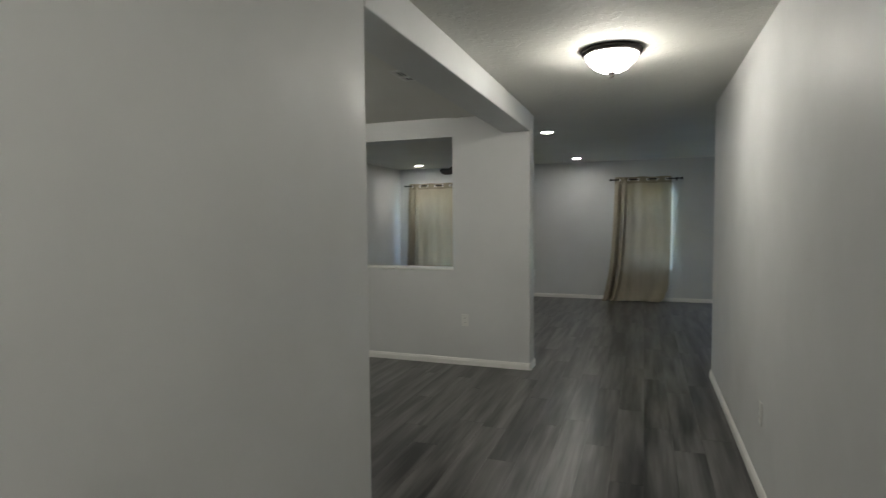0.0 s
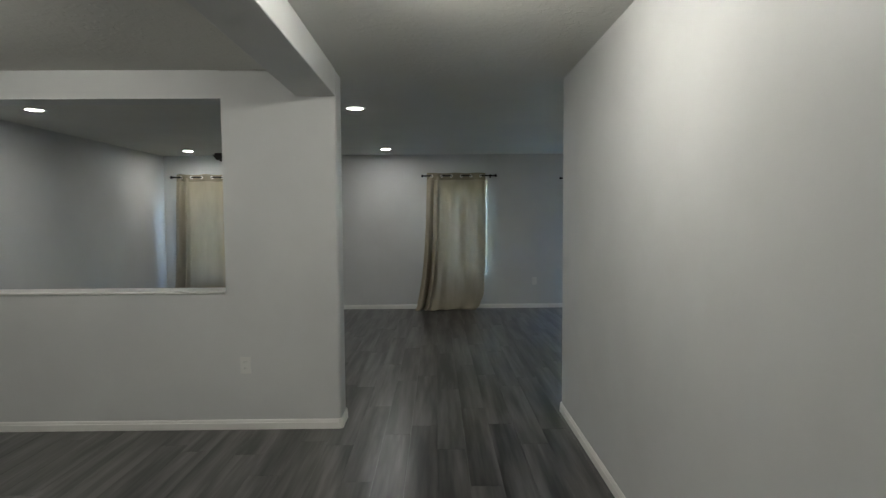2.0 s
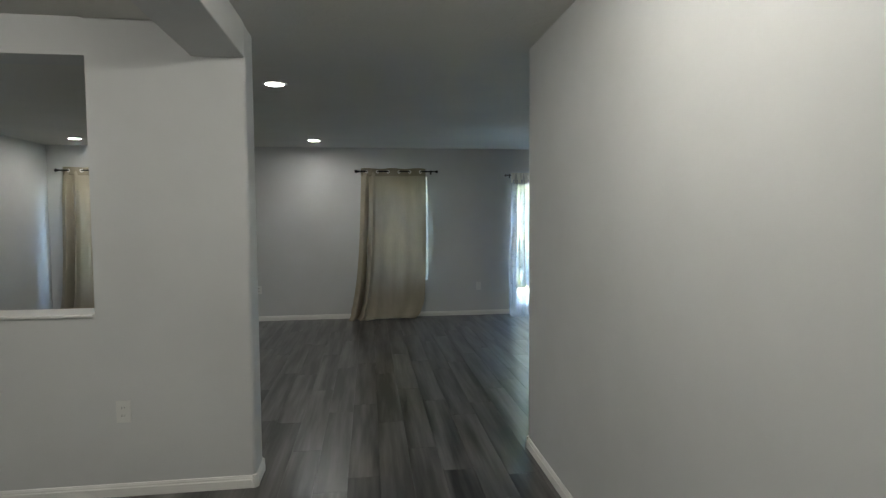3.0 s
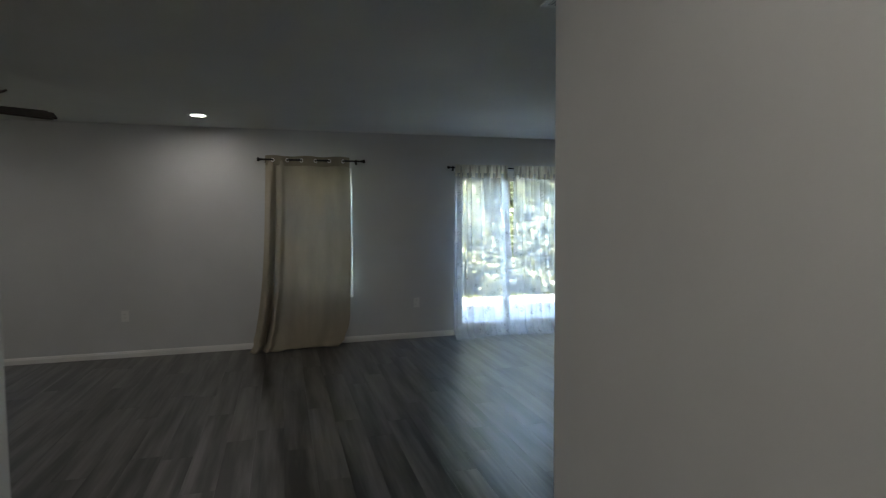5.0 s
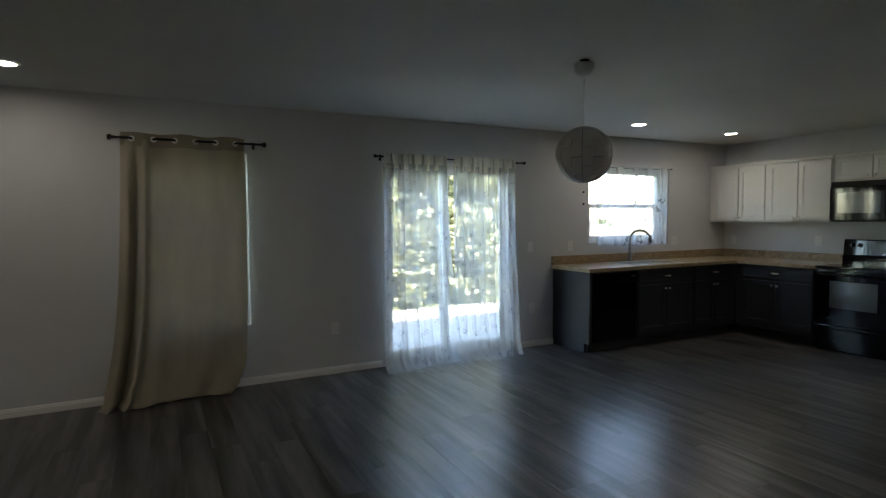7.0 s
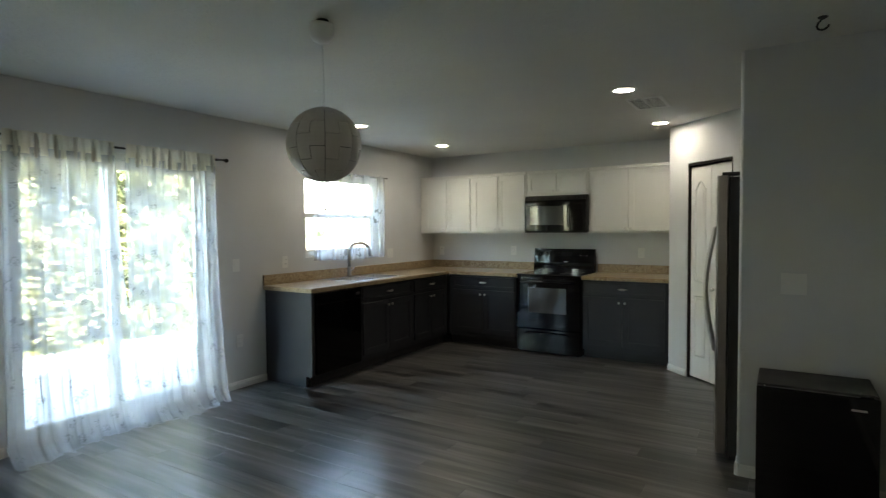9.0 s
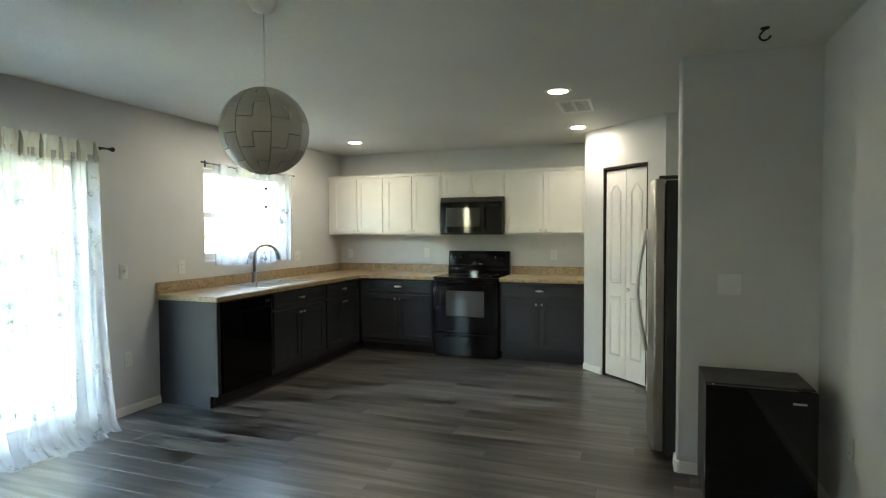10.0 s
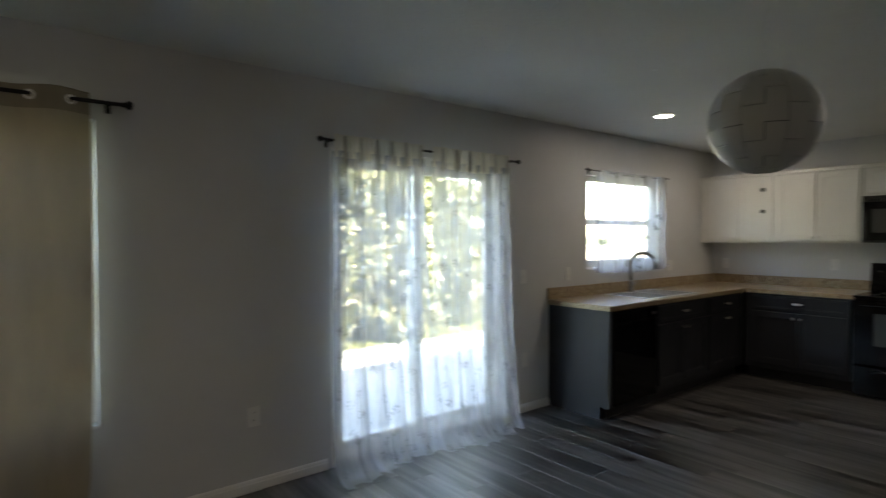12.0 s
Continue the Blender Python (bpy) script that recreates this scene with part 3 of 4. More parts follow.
def curtain_mesh(x_top, x_bot, z_top, z_bot, y, folds, amp, seed, flare=0.0, puddle=0.0, nx=110, nz=46, top_amp=0.35, creases=0):
    """A hanging sheet with folds, from a top edge to a wider foot that may lie on the floor."""
    rng = random.Random(seed)
    ph = [rng.uniform(0, 6.28) for _ in range(6)]
    bm = bmesh.new()
    rows = []
    for j in range(nz + 1):
        v = j / nz
        row = []
        for i in range(nx + 1):
            u = i / nx
            xt = x_top[0] + (x_top[1] - x_top[0]) * u
            xb = x_bot[0] + (x_bot[1] - x_bot[0]) * u
            ease = v ** 1.6
            x = xt + (xb - xt) * ease
            fold = math.sin(2 * math.pi * folds * u + ph[0] + 0.5 * math.sin(3 * v + ph[1]))
            fold += 0.45 * math.sin(2 * math.pi * folds * 1.73 * u + ph[2] + 1.1 * v)
            fold += 0.25 * math.sin(2 * math.pi * folds * 3.1 * u + ph[3] - 2.0 * v)
            a = amp * (top_amp + (1 - top_amp) * min(1, v * 1.4))
            yy = y - a * fold - flare * v ** 3
            if creases:
                k, off = divmod(u * creases, 1.0)
                w = 0.10 + 0.05 * math.sin(2.3 * k + seed)
                mid = 0.5 + 0.12 * math.sin(5 * k + seed) * v
                pinch = math.exp(-((off - mid) / w) ** 2) * (0.9 - 0.45 * v * abs(math.sin(1.7 * k + seed)))
                yy -= 0.036 * pinch
                x += 0.055 * pinch * math.sin((off - mid) / w * 2.2)
            z = z_top + (z_bot - z_top) * v
            if puddle and v > 0.95:
                k = (v - 0.95) / 0.05
                yy -= puddle * k * (0.6 + 0.4 * math.sin(5 * u + ph[4]))
                z = z_top + (z_bot - z_top) * 0.95 + ((z_bot + 0.006) - (z_top + (z_bot - z_top) * 0.95)) * min(1, k * 1.8) + 0.012 * k * abs(math.sin(21 * u + ph[5]))
            else:
                z += 0.010 * v * math.sin(6 * u + ph[4])
            row.append(bm.verts.new((x, min(yy, N - 0.012), max(z, 0.004))))
        rows.append(row)
    for a, b in zip(rows, rows[1:]):
        for i in range(nx):
            f = bm.faces.new((a[i], a[i + 1], b[i + 1], b[i]))
            f.smooth = True
    return bm


def head_wave(u, head):
    """How far the cloth stands before the rod: it weaves behind and in front of it from grommet to grommet."""
    return -0.021 * head * math.cos(2 * math.pi * 3 * u)


def head_rise(u, head):
    return 0.005 * head * math.sin(2 * math.pi * 2.4 * u + 0.8)


def band_mesh(x_top, y):
    bm = bmesh.new()
    rows = []
    for z, out in ((2.035, 0.0025), (2.037, 0.0045), (2.06, 0.005), (2.10, 0.005), (2.138, 0.0045), (2.1425, 0.0), (2.138, -0.003), (2.04, -0.003)):
        head = max(0.0, 1 - (2.14 - min(z, 2.14)) / 2.14 / 0.22)
        rows.append([bm.verts.new((x_top[0] - 0.001 + (x_top[1] - x_top[0] + 0.002) * i / 120, y - 0.017 * (1 - head) - head_wave(i / 120, head) - out, z + head_rise(i / 120, head))) for i in range(121)])
    for a, b in zip(rows, rows[1:]):
        for i in range(120):
            bm.faces.new((a[i], a[i + 1], b[i + 1], b[i])).smooth = True
    return bm


def grommet_mesh(x_top, x_bot, y, seed):
    """Heavy cloth: waves round the rod at the top, one deep fold by the left edge, nearly flat below, a crumpled foot."""
    rng = random.Random(seed)
    ph = [rng.uniform(0, 6.28) for _ in range(5)]
    bm = bmesh.new()
    rows = []
    nx, nz = 220, 56
    for j in range(nz + 1):
        v = j / nz
        z = 2.140 * (1 - v)
        row = []
        for i in range(nx + 1):
            u = i / nx
            ease = 0.35 * v + 0.65 * v ** 4
            left = x_top[0] + (x_bot[0] - x_top[0]) * ease
            right = x_top[1] + (x_bot[1] - x_top[1]) * v ** 3 - 0.12 * max(0.0, (v - 0.84) / 0.16) ** 2
            x = left + (right - left) * u
            head = max(0.0, 1 - v / 0.22)
            off = 0.017 * (1 - head) + head_wave(u, head)
            deep = 1.5 * math.exp(-((u - 0.125) / 0.026) ** 2) - 1.1 * math.exp(-((u - 0.06) / 0.035) ** 2) - 1.0 * math.exp(-((u - 0.185) / 0.028) ** 2)
            off -= 0.030 * deep * (1.0 + 1.2 * v) * min(1, v * 5)
            off += 0.007 * min(1, v * 3) * math.sin(2 * math.pi * 2.2 * u + ph[0] + v)
            off += 0.004 * min(1, v * 3) * math.sin(2 * math.pi * 5.3 * u + ph[1] - 1.4 * v)
            foot = max(0.0, (v - 0.80) / 0.20)
            off += foot ** 2 * (0.060 + 0.06 * (1 - u) + 0.03 * math.sin(9 * u + ph[2]) + 0.016 * math.sin(23 * u + ph[3]))
            crush = math.exp(-((u - 0.05) / 0.07) ** 2) * math.exp(-((v - 0.87) / 0.05) ** 2)
            off += crush * (0.02 + 0.014 * math.sin(95 * v + 8 * u))
            x += foot ** 2 * 0.012 * math.sin(14 * z * 3 + ph[4])
            zz = z + head_rise(u, head)
            zz = max(zz, 0.004 + 0.012 * foot * abs(math.sin(13 * u + ph[3])))
            row.append(bm.verts.new((x, min(y - off - 0.02 * v, N - 0.014), zz)))
        rows.append(row)
    for a, b in zip(rows, rows[1:]):
        for i in range(nx):
            f = bm.faces.new((a[i], a[i + 1], b[i + 1], b[i]))
            f.smooth = True
    return bm


def grommet_curtain(x_top, x_bot, y, seed, label):
    root = thing("curtain", label, "curtain", "beige curtains", (0, 0, 0))
    cloth_ob = part("panel", grommet_mesh(x_top, x_bot, y, seed), LINEN, root)
    thick = cloth_ob.modifiers.new("cloth", "SOLIDIFY")
    thick.thickness = 0.0015
    n = 6
    band = band_mesh(x_top, y)
    part("header_band", band, LINENBAND, root, "doubled beige header band")
    for i in range(n):
        x = x_top[0] + (x_top[1] - x_top[0]) * (i + 0.5) / n
        ring = bmesh.new()
        bmesh.ops.create_circle(ring, segments=8, radius=0.0068)
        bmesh.ops.transform(ring, matrix=pose(0.0175, 0, 0, 90), verts=ring.verts[:])
        geom = ring.verts[:] + ring.edges[:]
        bmesh.ops.spin(ring, geom=geom, cent=(0, 0, 0), axis=(0, 0, 1), dvec=(0, 0, 0), angle=2 * math.pi, steps=18)
        bmesh.ops.recalc_face_normals(ring, faces=ring.faces[:])
        move(ring, pose(x, y - 0.004, 2.094, 0, 0, 22 if i % 2 else -22) @ pose(0, 0, 0, 90))
        part("grommet", ring, GROMMET, root)
    return root


rod("curtain_rod", 0.885, 1.975, N - 0.085, 2.100, 0.010, "dark metal curtain rod with round finials over a beige curtain")
rod("curtain_rod", -3.015, -1.925, N - 0.085, 2.100, 0.010, "dark metal curtain rod with round finials over a beige curtain")
grommet_curtain((0.930, 1.842), (0.735, 1.800), N - 0.085, 5, "beige linen grommet curtain covering a tall window, puddled on the floor")
grommet_curtain((-2.965, -2.015), (-3.06, -1.98), N - 0.085, 11, "beige linen grommet curtain glowing with daylight from the window behind")


def tab_curtain(x_top, x_bot, y, seed, label, folds):
    root = thing("sheer_curtain", label, "curtain", "sheer curtains at the patio door", (0, 0, 0))
    part("panel", curtain_mesh(x_top, x_bot, 1.985, 0.0, y - 0.012, folds, 0.022, seed, 0.10, 0.16, 300, 60, creases=6), VOILE, root, "white patterned sheer panel")
    part("header_band", curtain_mesh(x_top, x_top, 2.085, 1.935, y - 0.034, folds * 1.25, 0.013, seed + 1, 0, 0, 180, 6, 0.8), HEMBAND, root, "cream gathered header band")
    n = 6
    for i in range(n):
        x = x_top[0] + (x_top[1] - x_top[0]) * (i + 0.6) / n
        part("pleat", tube([(x, y - 0.043, 2.075), (x + 0.002, y - 0.050, 2.01), (x - 0.001, y - 0.048, 1.945), (x, y - 0.040, 1.918)], [0.006, 0.014, 0.013, 0.006], 8), PLEAT, root, "pinched fabric pleat")
    return root


rod("curtain_rod", 3.045, 4.705, N - 0.085, 2.052, 0.008, "thin black curtain rod over the patio door")
tab_curtain((3.090, 3.775), (3.030, 3.930), N - 0.085, 21, "white sheer curtain with small grey print, trailing on the floor", 5.4)
tab_curtain((3.852, 4.605), (3.840, 4.630), N - 0.085, 34, "white sheer curtain with small grey print, trailing on the floor", 5.1)
rod("curtain_rod", 5.700, 7.045, N - 0.045, 2.070, 0.004, "thin dark rod sagging over the kitchen window", 0.018)
cafe = thing("cafe_curtain", "short white sheer curtain with leaf print at the kitchen window", "curtain")
part("panel", curtain_mesh((5.800, 7.035), (5.810, 7.025), 2.075, 1.110, N - 0.045, 6.5, 0.010, 44, 0, 0, 260, 40, creases=5), CAFE, cafe)


# ---- lights on the ceilings ----
def can_light(x, y):
    root = thing("recessed_light", "round white recessed ceiling light, lit", "ceiling light", "recessed ceiling lights", (x, y, H))
    part("trim_ring", lathe([(0.066, -0.001), (0.066, -0.006), (0.072, -0.009), (0.088, -0.006), (0.092, -0.001)], 32), PLASTIC, root)
    part("lens", lathe([(0.0, -0.0045), (0.060, -0.0045), (0.066, -0.003)], 32), LENS, root)
    return root


CANS = [(0.348, 8.836), (0.346, 11.835), (-2.52, 8.836), (-2.52, 11.90), (5.715, 9.318), (7.20, 9.334), (5.738, 11.80), (7.243, 11.80)]
base_can = can_light(*CANS[0])
for x, y in CANS[1:]:
    copy_thing(base_can, pose(x, y, H))
for i, (x, y) in enumerate(CANS):
    lamp = new("can_lamp", bpy.data.lights.new("can_lamp", "SPOT"))
    lamp.data.energy = CAN_POWER
    lamp.data.spot_size = radians(155)
    lamp.data.spot_blend = 0.8
    lamp.data.shadow_soft_size = 0.05
    lamp.data.color = (1.0, 0.95, 0.88)
    lamp.matrix_world = pose(x, y, H - 0.02)



def flush_light(x, y, label, power):
    root = thing("flush_light", label, "ceiling light", "", (x, y, H))
    part("pan", lathe([(0.0, -0.001), (0.172, -0.001), (0.176, -0.012), (0.170, -0.028), (0.158, -0.034), (0.0, -0.034)], 40), BRONZE, root, "dark bronze pan")
    bowl = part("bowl", lathe([(0.152, -0.034), (0.148, -0.048), (0.128, -0.078), (0.096, -0.108), (0.060, -0.126), (0.020, -0.132), (0.0, -0.132)], 40), BOWL, root, "lit frosted glass bowl")
    bowl.visible_shadow = False
    part("finial", lathe([(0.0, -0.130), (0.020, -0.131), (0.022, -0.138), (0.010, -0.144), (0.014, -0.152), (0.008, -0.162), (0.0, -0.165)], 20), BRONZE, root, "dark bronze finial")
    lamp = new("flush_lamp", bpy.data.lights.new("flush_lamp", "POINT"))
    lamp.data.energy = power
    lamp.data.shadow_soft_size = 0.09
    lamp.data.color = (1.0, 0.95, 0.87)
    lamp.location = (x, y, H - 0.20)


flush_light(1.225, 5.845, "flush hall ceiling light, dark bronze pan and lit glass bowl", HALL_POWER)
# Unseen lamp added near the hall's end to brighten its left wall.
flush_light(1.225, 1.900, "added unseen entry ceiling light, dark bronze pan and lit glass bowl", ENTRY_FILL_POWER)
# Unseen lamp added to lift the pillar and the pass-through header.
flush_light(-1.50, 5.95, "added unseen dining room ceiling light, dark bronze pan, lit glass bowl", HALL_POWER * 0.15)


# ---- pendant globe ----
def pendant(x, y, zc, rad):
    root = thing("pendant_lamp", "white spherical pendant lamp of interlocking panels with pull cords", "pendant lamp", "", (x, y, H))
    part("canopy", move(lathe([(0.0, -0.024), (0.050, -0.024), (0.054, -0.022), (0.060, -0.024), (0.061, -0.040), (0.056, -0.075), (0.040, -0.100), (0.012, -0.112), (0.0, -0.114)], 28), pose(0, 0, 0, 2.5, 3)), PLASTIC, root, "white plastic ceiling cup")
    part("cord", tube([(0, 0, -0.108), (0.001, 0, -0.2), (0, 0, zc + rad - H - 0.005)], 0.0025, 8), PLASTIC, root, "white cord")
    # Hook stub added, dark to carry the shade between ceiling and cup.
    part("gap_shade_stub", lathe([(0.0, -0.001), (0.030, -0.001), (0.030, -0.008), (0.008, -0.012), (0.008, -0.026), (0.0, -0.026)], 20), IRON, root, "added dark hook stub carrying the gap's shade above the cup")
    c = zc - H
    inner = lathe([(0.0, c + rad - 0.012)] + [((rad - 0.012) * math.sin(math.pi * i / 20), c + (rad - 0.012) * math.cos(math.pi * i / 20)) for i in range(1, 20)] + [(0.0, c - rad + 0.012)], 40)
    globe = part("inner_globe", inner, GLOBE_IN, root, "dark inner globe")
    cols, rows = 16, 9
    owner = {}
    pid = 0
    for i in range(0, cols, 2):
        for j in range(rows):
            owner[(i, j)] = (i, (j + 1) // 2)
            owner[(i + 1, j)] = (i, j // 2)
    pieces = {}
    for cell, o in owner.items():
        pieces.setdefault(o, []).append(cell)
    gap = 0.0017

    def p(lon, lat, r0):
        return (r0 * math.cos(lat) * math.cos(lon), r0 * math.cos(lat) * math.sin(lon), c + r0 * math.sin(lat))

    lat0, lat1 = -1.50, 1.50
    for o, cells in pieces.items():
        bm = bmesh.new()
        for i, j in cells:
            lo, hi = 2 * math.pi * i / cols, 2 * math.pi * (i + 1) / cols
            la, lb = lat0 + (lat1 - lat0) * j / rows, lat0 + (lat1 - lat0) * (j + 1) / rows
            g = gap / rad
            co = max(0.08, math.cos((la + lb) / 2))
            if owner.get(((i - 1) % cols, j)) != o:
                lo += g / co
            if owner.get(((i + 1) % cols, j)) != o:
                hi -= g / co
            if owner.get((i, j - 1)) != o:
                la += g
            if owner.get((i, j + 1)) != o:
                lb -= g
            n = 3
            grid = [[bm.verts.new(p(lo + (hi - lo) * a / n, la + (lb - la) * b / n, rad)) for b in range(n + 1)] for a in range(n + 1)]
            for a in range(n):
                for b in range(n):
                    bm.faces.new((grid[a][b], grid[a + 1][b], grid[a + 1][b + 1], grid[a][b + 1]))
        bmesh.ops.remove_doubles(bm, verts=bm.verts[:], dist=0.0006)
        rim = [e for e in bm.edges if len(e.link_faces) == 1]
        res = bmesh.ops.extrude_edge_only(bm, edges=rim)
        mid = Vector((0, 0, c))
        for v in res["geom"]:
            if isinstance(v, bmesh.types.BMVert):
                v.co = mid + (v.co - mid) * ((rad - 0.006) / rad)
        for f in bm.faces:
            f.smooth = False
        bmesh.ops.recalc_face_normals(bm, faces=bm.faces[:])
        ob = part("panel", bm, GLOBE, root)
    for k, (dx, z) in enumerate(((0.004, zc - rad - 0.055), (0.012, zc - rad - 0.13))):
        part("pull_cord", tube([(dx, 0, zc - rad - H + 0.01), (dx, 0, z - H)], 0.0008, 5), PLASTIC, root)
        part("pull_bead", lathe([(0.0, z - H + 0.007), (0.006, z - H + 0.004), (0.007, z - H), (0.006, z - H - 0.006), (0.0, z - H - 0.008)], 12), IRON, root, "small black pull bead")
    return root


pendant(3.570, 10.207, 1.850, 0.178)


# ---- ceiling fan ----
def fan(x, y):
    root = thing("ceiling_fan", "dark ceiling fan with five wooden blades", "ceiling fan", "", (x, y, H))
    part("canopy", lathe([(0.0, -0.001), (0.07, -0.001), (0.065, -0.03), (0.03, -0.05), (0.0, -0.052)], 24), BRONZE, root)
    part("downrod", tube([(0, 0, -0.04), (0, 0, -0.23)], 0.012, 10), BRONZE, root)
    part("motor", lathe([(0.0, -0.20), (0.045, -0.205), (0.085, -0.225), (0.095, -0.26), (0.085, -0.295), (0.05, -0.32), (0.0, -0.325)], 28), BRONZE, root)
    for k in range(5):
        a = 32 + 72 * k
        m = pose(0, 0, -0.285, 0, 0, a)
        bm = box(0.15, 0.59, -0.080, 0.080, -0.006, 0.006, 0.0)
        for v in bm.verts:
            if v.co.x < 0.3:
                v.co.y *= 0.72
        bmesh.ops.bevel(bm, geom=[e for e in bm.edges if abs(e.verts[0].co.z - e.verts[1].co.z) > 0.009], offset=0.03, segments=4, affect="EDGES")
        part("blade", move(bm, m @ pose(0, 0, 0, 27)), BLADE, root, "dark wooden fan blade")
        part("blade_arm", move(box(0.08, 0.22, -0.018, 0.018, -0.010, -0.003, 0.002), m), BRONZE, root)


fan(-0.87, 10.15)


# ---- vents, plates, hook ----
def vent(x0, x1, y0, y1, label, across=True):
    root = thing("ceiling_vent", label, "air vent", "", ((x0 + x1) / 2, (y0 + y1) / 2, H))
    a, b = (x1 - x0) / 2, (y1 - y0) / 2
    # Dark sheet set close behind the slats as the shade in their gaps.
    part("gap_shade", box(-a + 0.02, a - 0.02, -b + 0.02, b - 0.02, -0.0065, -0.001, 0), SLOT, root)
    part("vent_frame", holes(-a, a, -b, b, [(-a + 0.025, a - 0.025, -b + 0.025, b - 0.025)], -0.009, -0.001, "z"), PLASTIC, root, "white metal vent frame")
    n = 10
    step = (2 * a - 0.05) / n
    for i in range(n):
        x = -a + 0.025 + (2 * a - 0.05) * (i + 0.5) / n
        part("slat", move(box(-0.21 * step, 0.21 * step, -b + 0.025, b - 0.025, -0.001, 0.001, 0), pose(x, 0, -0.0085, 0, 0)), PLASTIC, root)
    part("divider", box(-a + 0.025, a - 0.025, -0.005, 0.005, -0.020, -0.004, 0.001), PLASTIC, root)
    return root


vent(6.03, 6.465, 9.12, 9.385, "white louvred air vent in the kitchen ceiling")
vent(2.277, 2.50, 8.23, 8.503, "white louvred air vent in the living room ceiling")
vent(-0.20, 0.08, 5.77, 6.05, "white louvred air vent in the dining room ceiling")


def plate(kind, m, label):
    """A wall plate: an outlet or a switch, facing local -y."""
    root = thing("wall_" + kind, label, "wall " + kind, "outlets" if kind == "outlet" else "")
    root.matrix_basis = m
    wide = 0.036 if kind != "double_switch" else 0.060
    part("plate", box(-wide, wide, -0.0065, -0.0005, -0.058, 0.058, 0.003, 2), PLASTIC, root)
    if kind == "outlet":
        for z in (-0.021, 0.021):
            sock = part("socket", box(-0.017, 0.017, -0.0085, -0.006, z - 0.014, z + 0.014, 0.002, 2), PLASTIC, root)
            # Thin dark strips carry the shade of the socket openings.
            part("slots", join(box(-0.008, -0.006, -0.0089, -0.0083, z - 0.004, z + 0.006, 0), box(0.006, 0.008, -0.0089, -0.0083, z - 0.004, z + 0.006, 0)), SLOT, sock)
    else:
        for x in ((0,) if kind == "switch" else (-0.023, 0.023)):
            part("toggle", move(box(x - 0.005, x + 0.005, -0.018, -0.005, -0.006, 0.012, 0.002), pose(0, 0, 0)), PLASTIC, root)
    return root


for x, z, d in ((4.897, 0.434, "near the patio door"), (-0.516, 0.44, "low on the living room wall"), (2.625, 0.43, "between curtain and patio door")):
    plate("outlet", pose(x, N, z), "white duplex wall outlet " + d)
plate("switch", pose(4.876, N, 1.128), "white single toggle switch beside the patio door")
plate("outlet", pose(5.454, N, 1.127), "white duplex wall outlet above the counter")
plate("double_switch", pose(7.187, N, 1.144), "white double switch plate above the counter")
for y, z in ((11.306, 1.16), (9.71, 1.152), (12.40, 1.142)):
    plate("outlet", pose(E, y, z, 0, 0, -90), "white duplex wall outlet above the back counter")
plate("outlet", pose(-0.24, PF, 0.447), "white duplex wall outlet on the half wall")
plate("outlet", pose(HR, 5.57, 0.430, 0, 0, -90), "white duplex wall outlet in the hall")
plate("outlet", pose(4.67, S, 0.427, 0, 0, 180), "white duplex wall outlet behind the small refrigerator")
plate("double_switch", pose(5.185, 8.272, 1.127, 0, 0, -90), "white double switch plate above the small refrigerator")

hook = thing("ceiling_hook", "black metal plant hook screwed into the ceiling", "hook", "", (4.815, 8.178, H))
part("hook_base", lathe([(0.0, -0.001), (0.022, -0.001), (0.020, -0.006), (0.008, -0.012), (0.0, -0.012)], 16), IRON, hook)
screw = thing("ceiling_screw", "tiny white screw cap on the ceiling", "screw", "", (4.53, 11.18, H))
part("cap", lathe([(0.0, -0.005), (0.010, -0.004), (0.012, -0.001)], 12), PLASTIC, screw)
pts = [(0, 0, -0.006), (0, 0.008, -0.016), (0, 0.018, -0.028), (0, 0.024, -0.040), (0, 0.021, -0.052), (0, 0.011, -0.060), (0, -0.002, -0.062), (0, -0.014, -0.057), (0, -0.022, -0.049), (0, -0.025, -0.041)]
part("hook_arm", tube(pts, 0.005, 8), IRON, hook)


# ---- kitchen ----
def shaker(w, h, mat, m, parent, name="door", rail=0.055, label=""):
    """A framed front, w wide and h high, facing local -y, its lower left corner at the origin."""
    bm = holes(0, w, 0, h, [(rail, w - rail, rail, h - rail)], 0, 0.019, "y")
    bm2 = box(rail - 0.001, w - rail + 0.001, 0.009, 0.018, rail - 0.001, h - rail + 0.001, 0)
    lip = holes(rail, w - rail, rail, h - rail, [(rail + 0.008, w - rail - 0.008, rail + 0.008, h - rail - 0.008)], 0.004, 0.010, "y")
    bmesh.ops.bevel(bm, geom=[e for e in bm.edges if len(e.link_faces) == 2 and e.calc_face_angle(0) > 1], offset=0.0015, segments=1, affect="EDGES")
    return part(name, move(join(bm, bm2, lip), m), mat, parent, label)


def knob_at(m, parent):
    bm = lathe([(0.0, 0.0), (0.005, 0.0), (0.005, 0.010), (0.012, 0.016), (0.014, 0.022), (0.009, 0.028), (0.0, 0.029)], 14)
    return part("knob", move(bm, m @ pose(0, 0, 0, 90)), NICKEL, parent, "small round nickel knob")


def pull_at(m, parent):
    bm = tube([(-0.040, 0, 0), (-0.036, -0.018, 0), (-0.015, -0.024, 0), (0.015, -0.024, 0), (0.036, -0.018, 0), (0.040, 0, 0)], [0.006, 0.008, 0.012, 0.012, 0.008, 0.006], 10)
    return part("handle", move(bm, m), NICKEL, parent, "small nickel drawer pull")


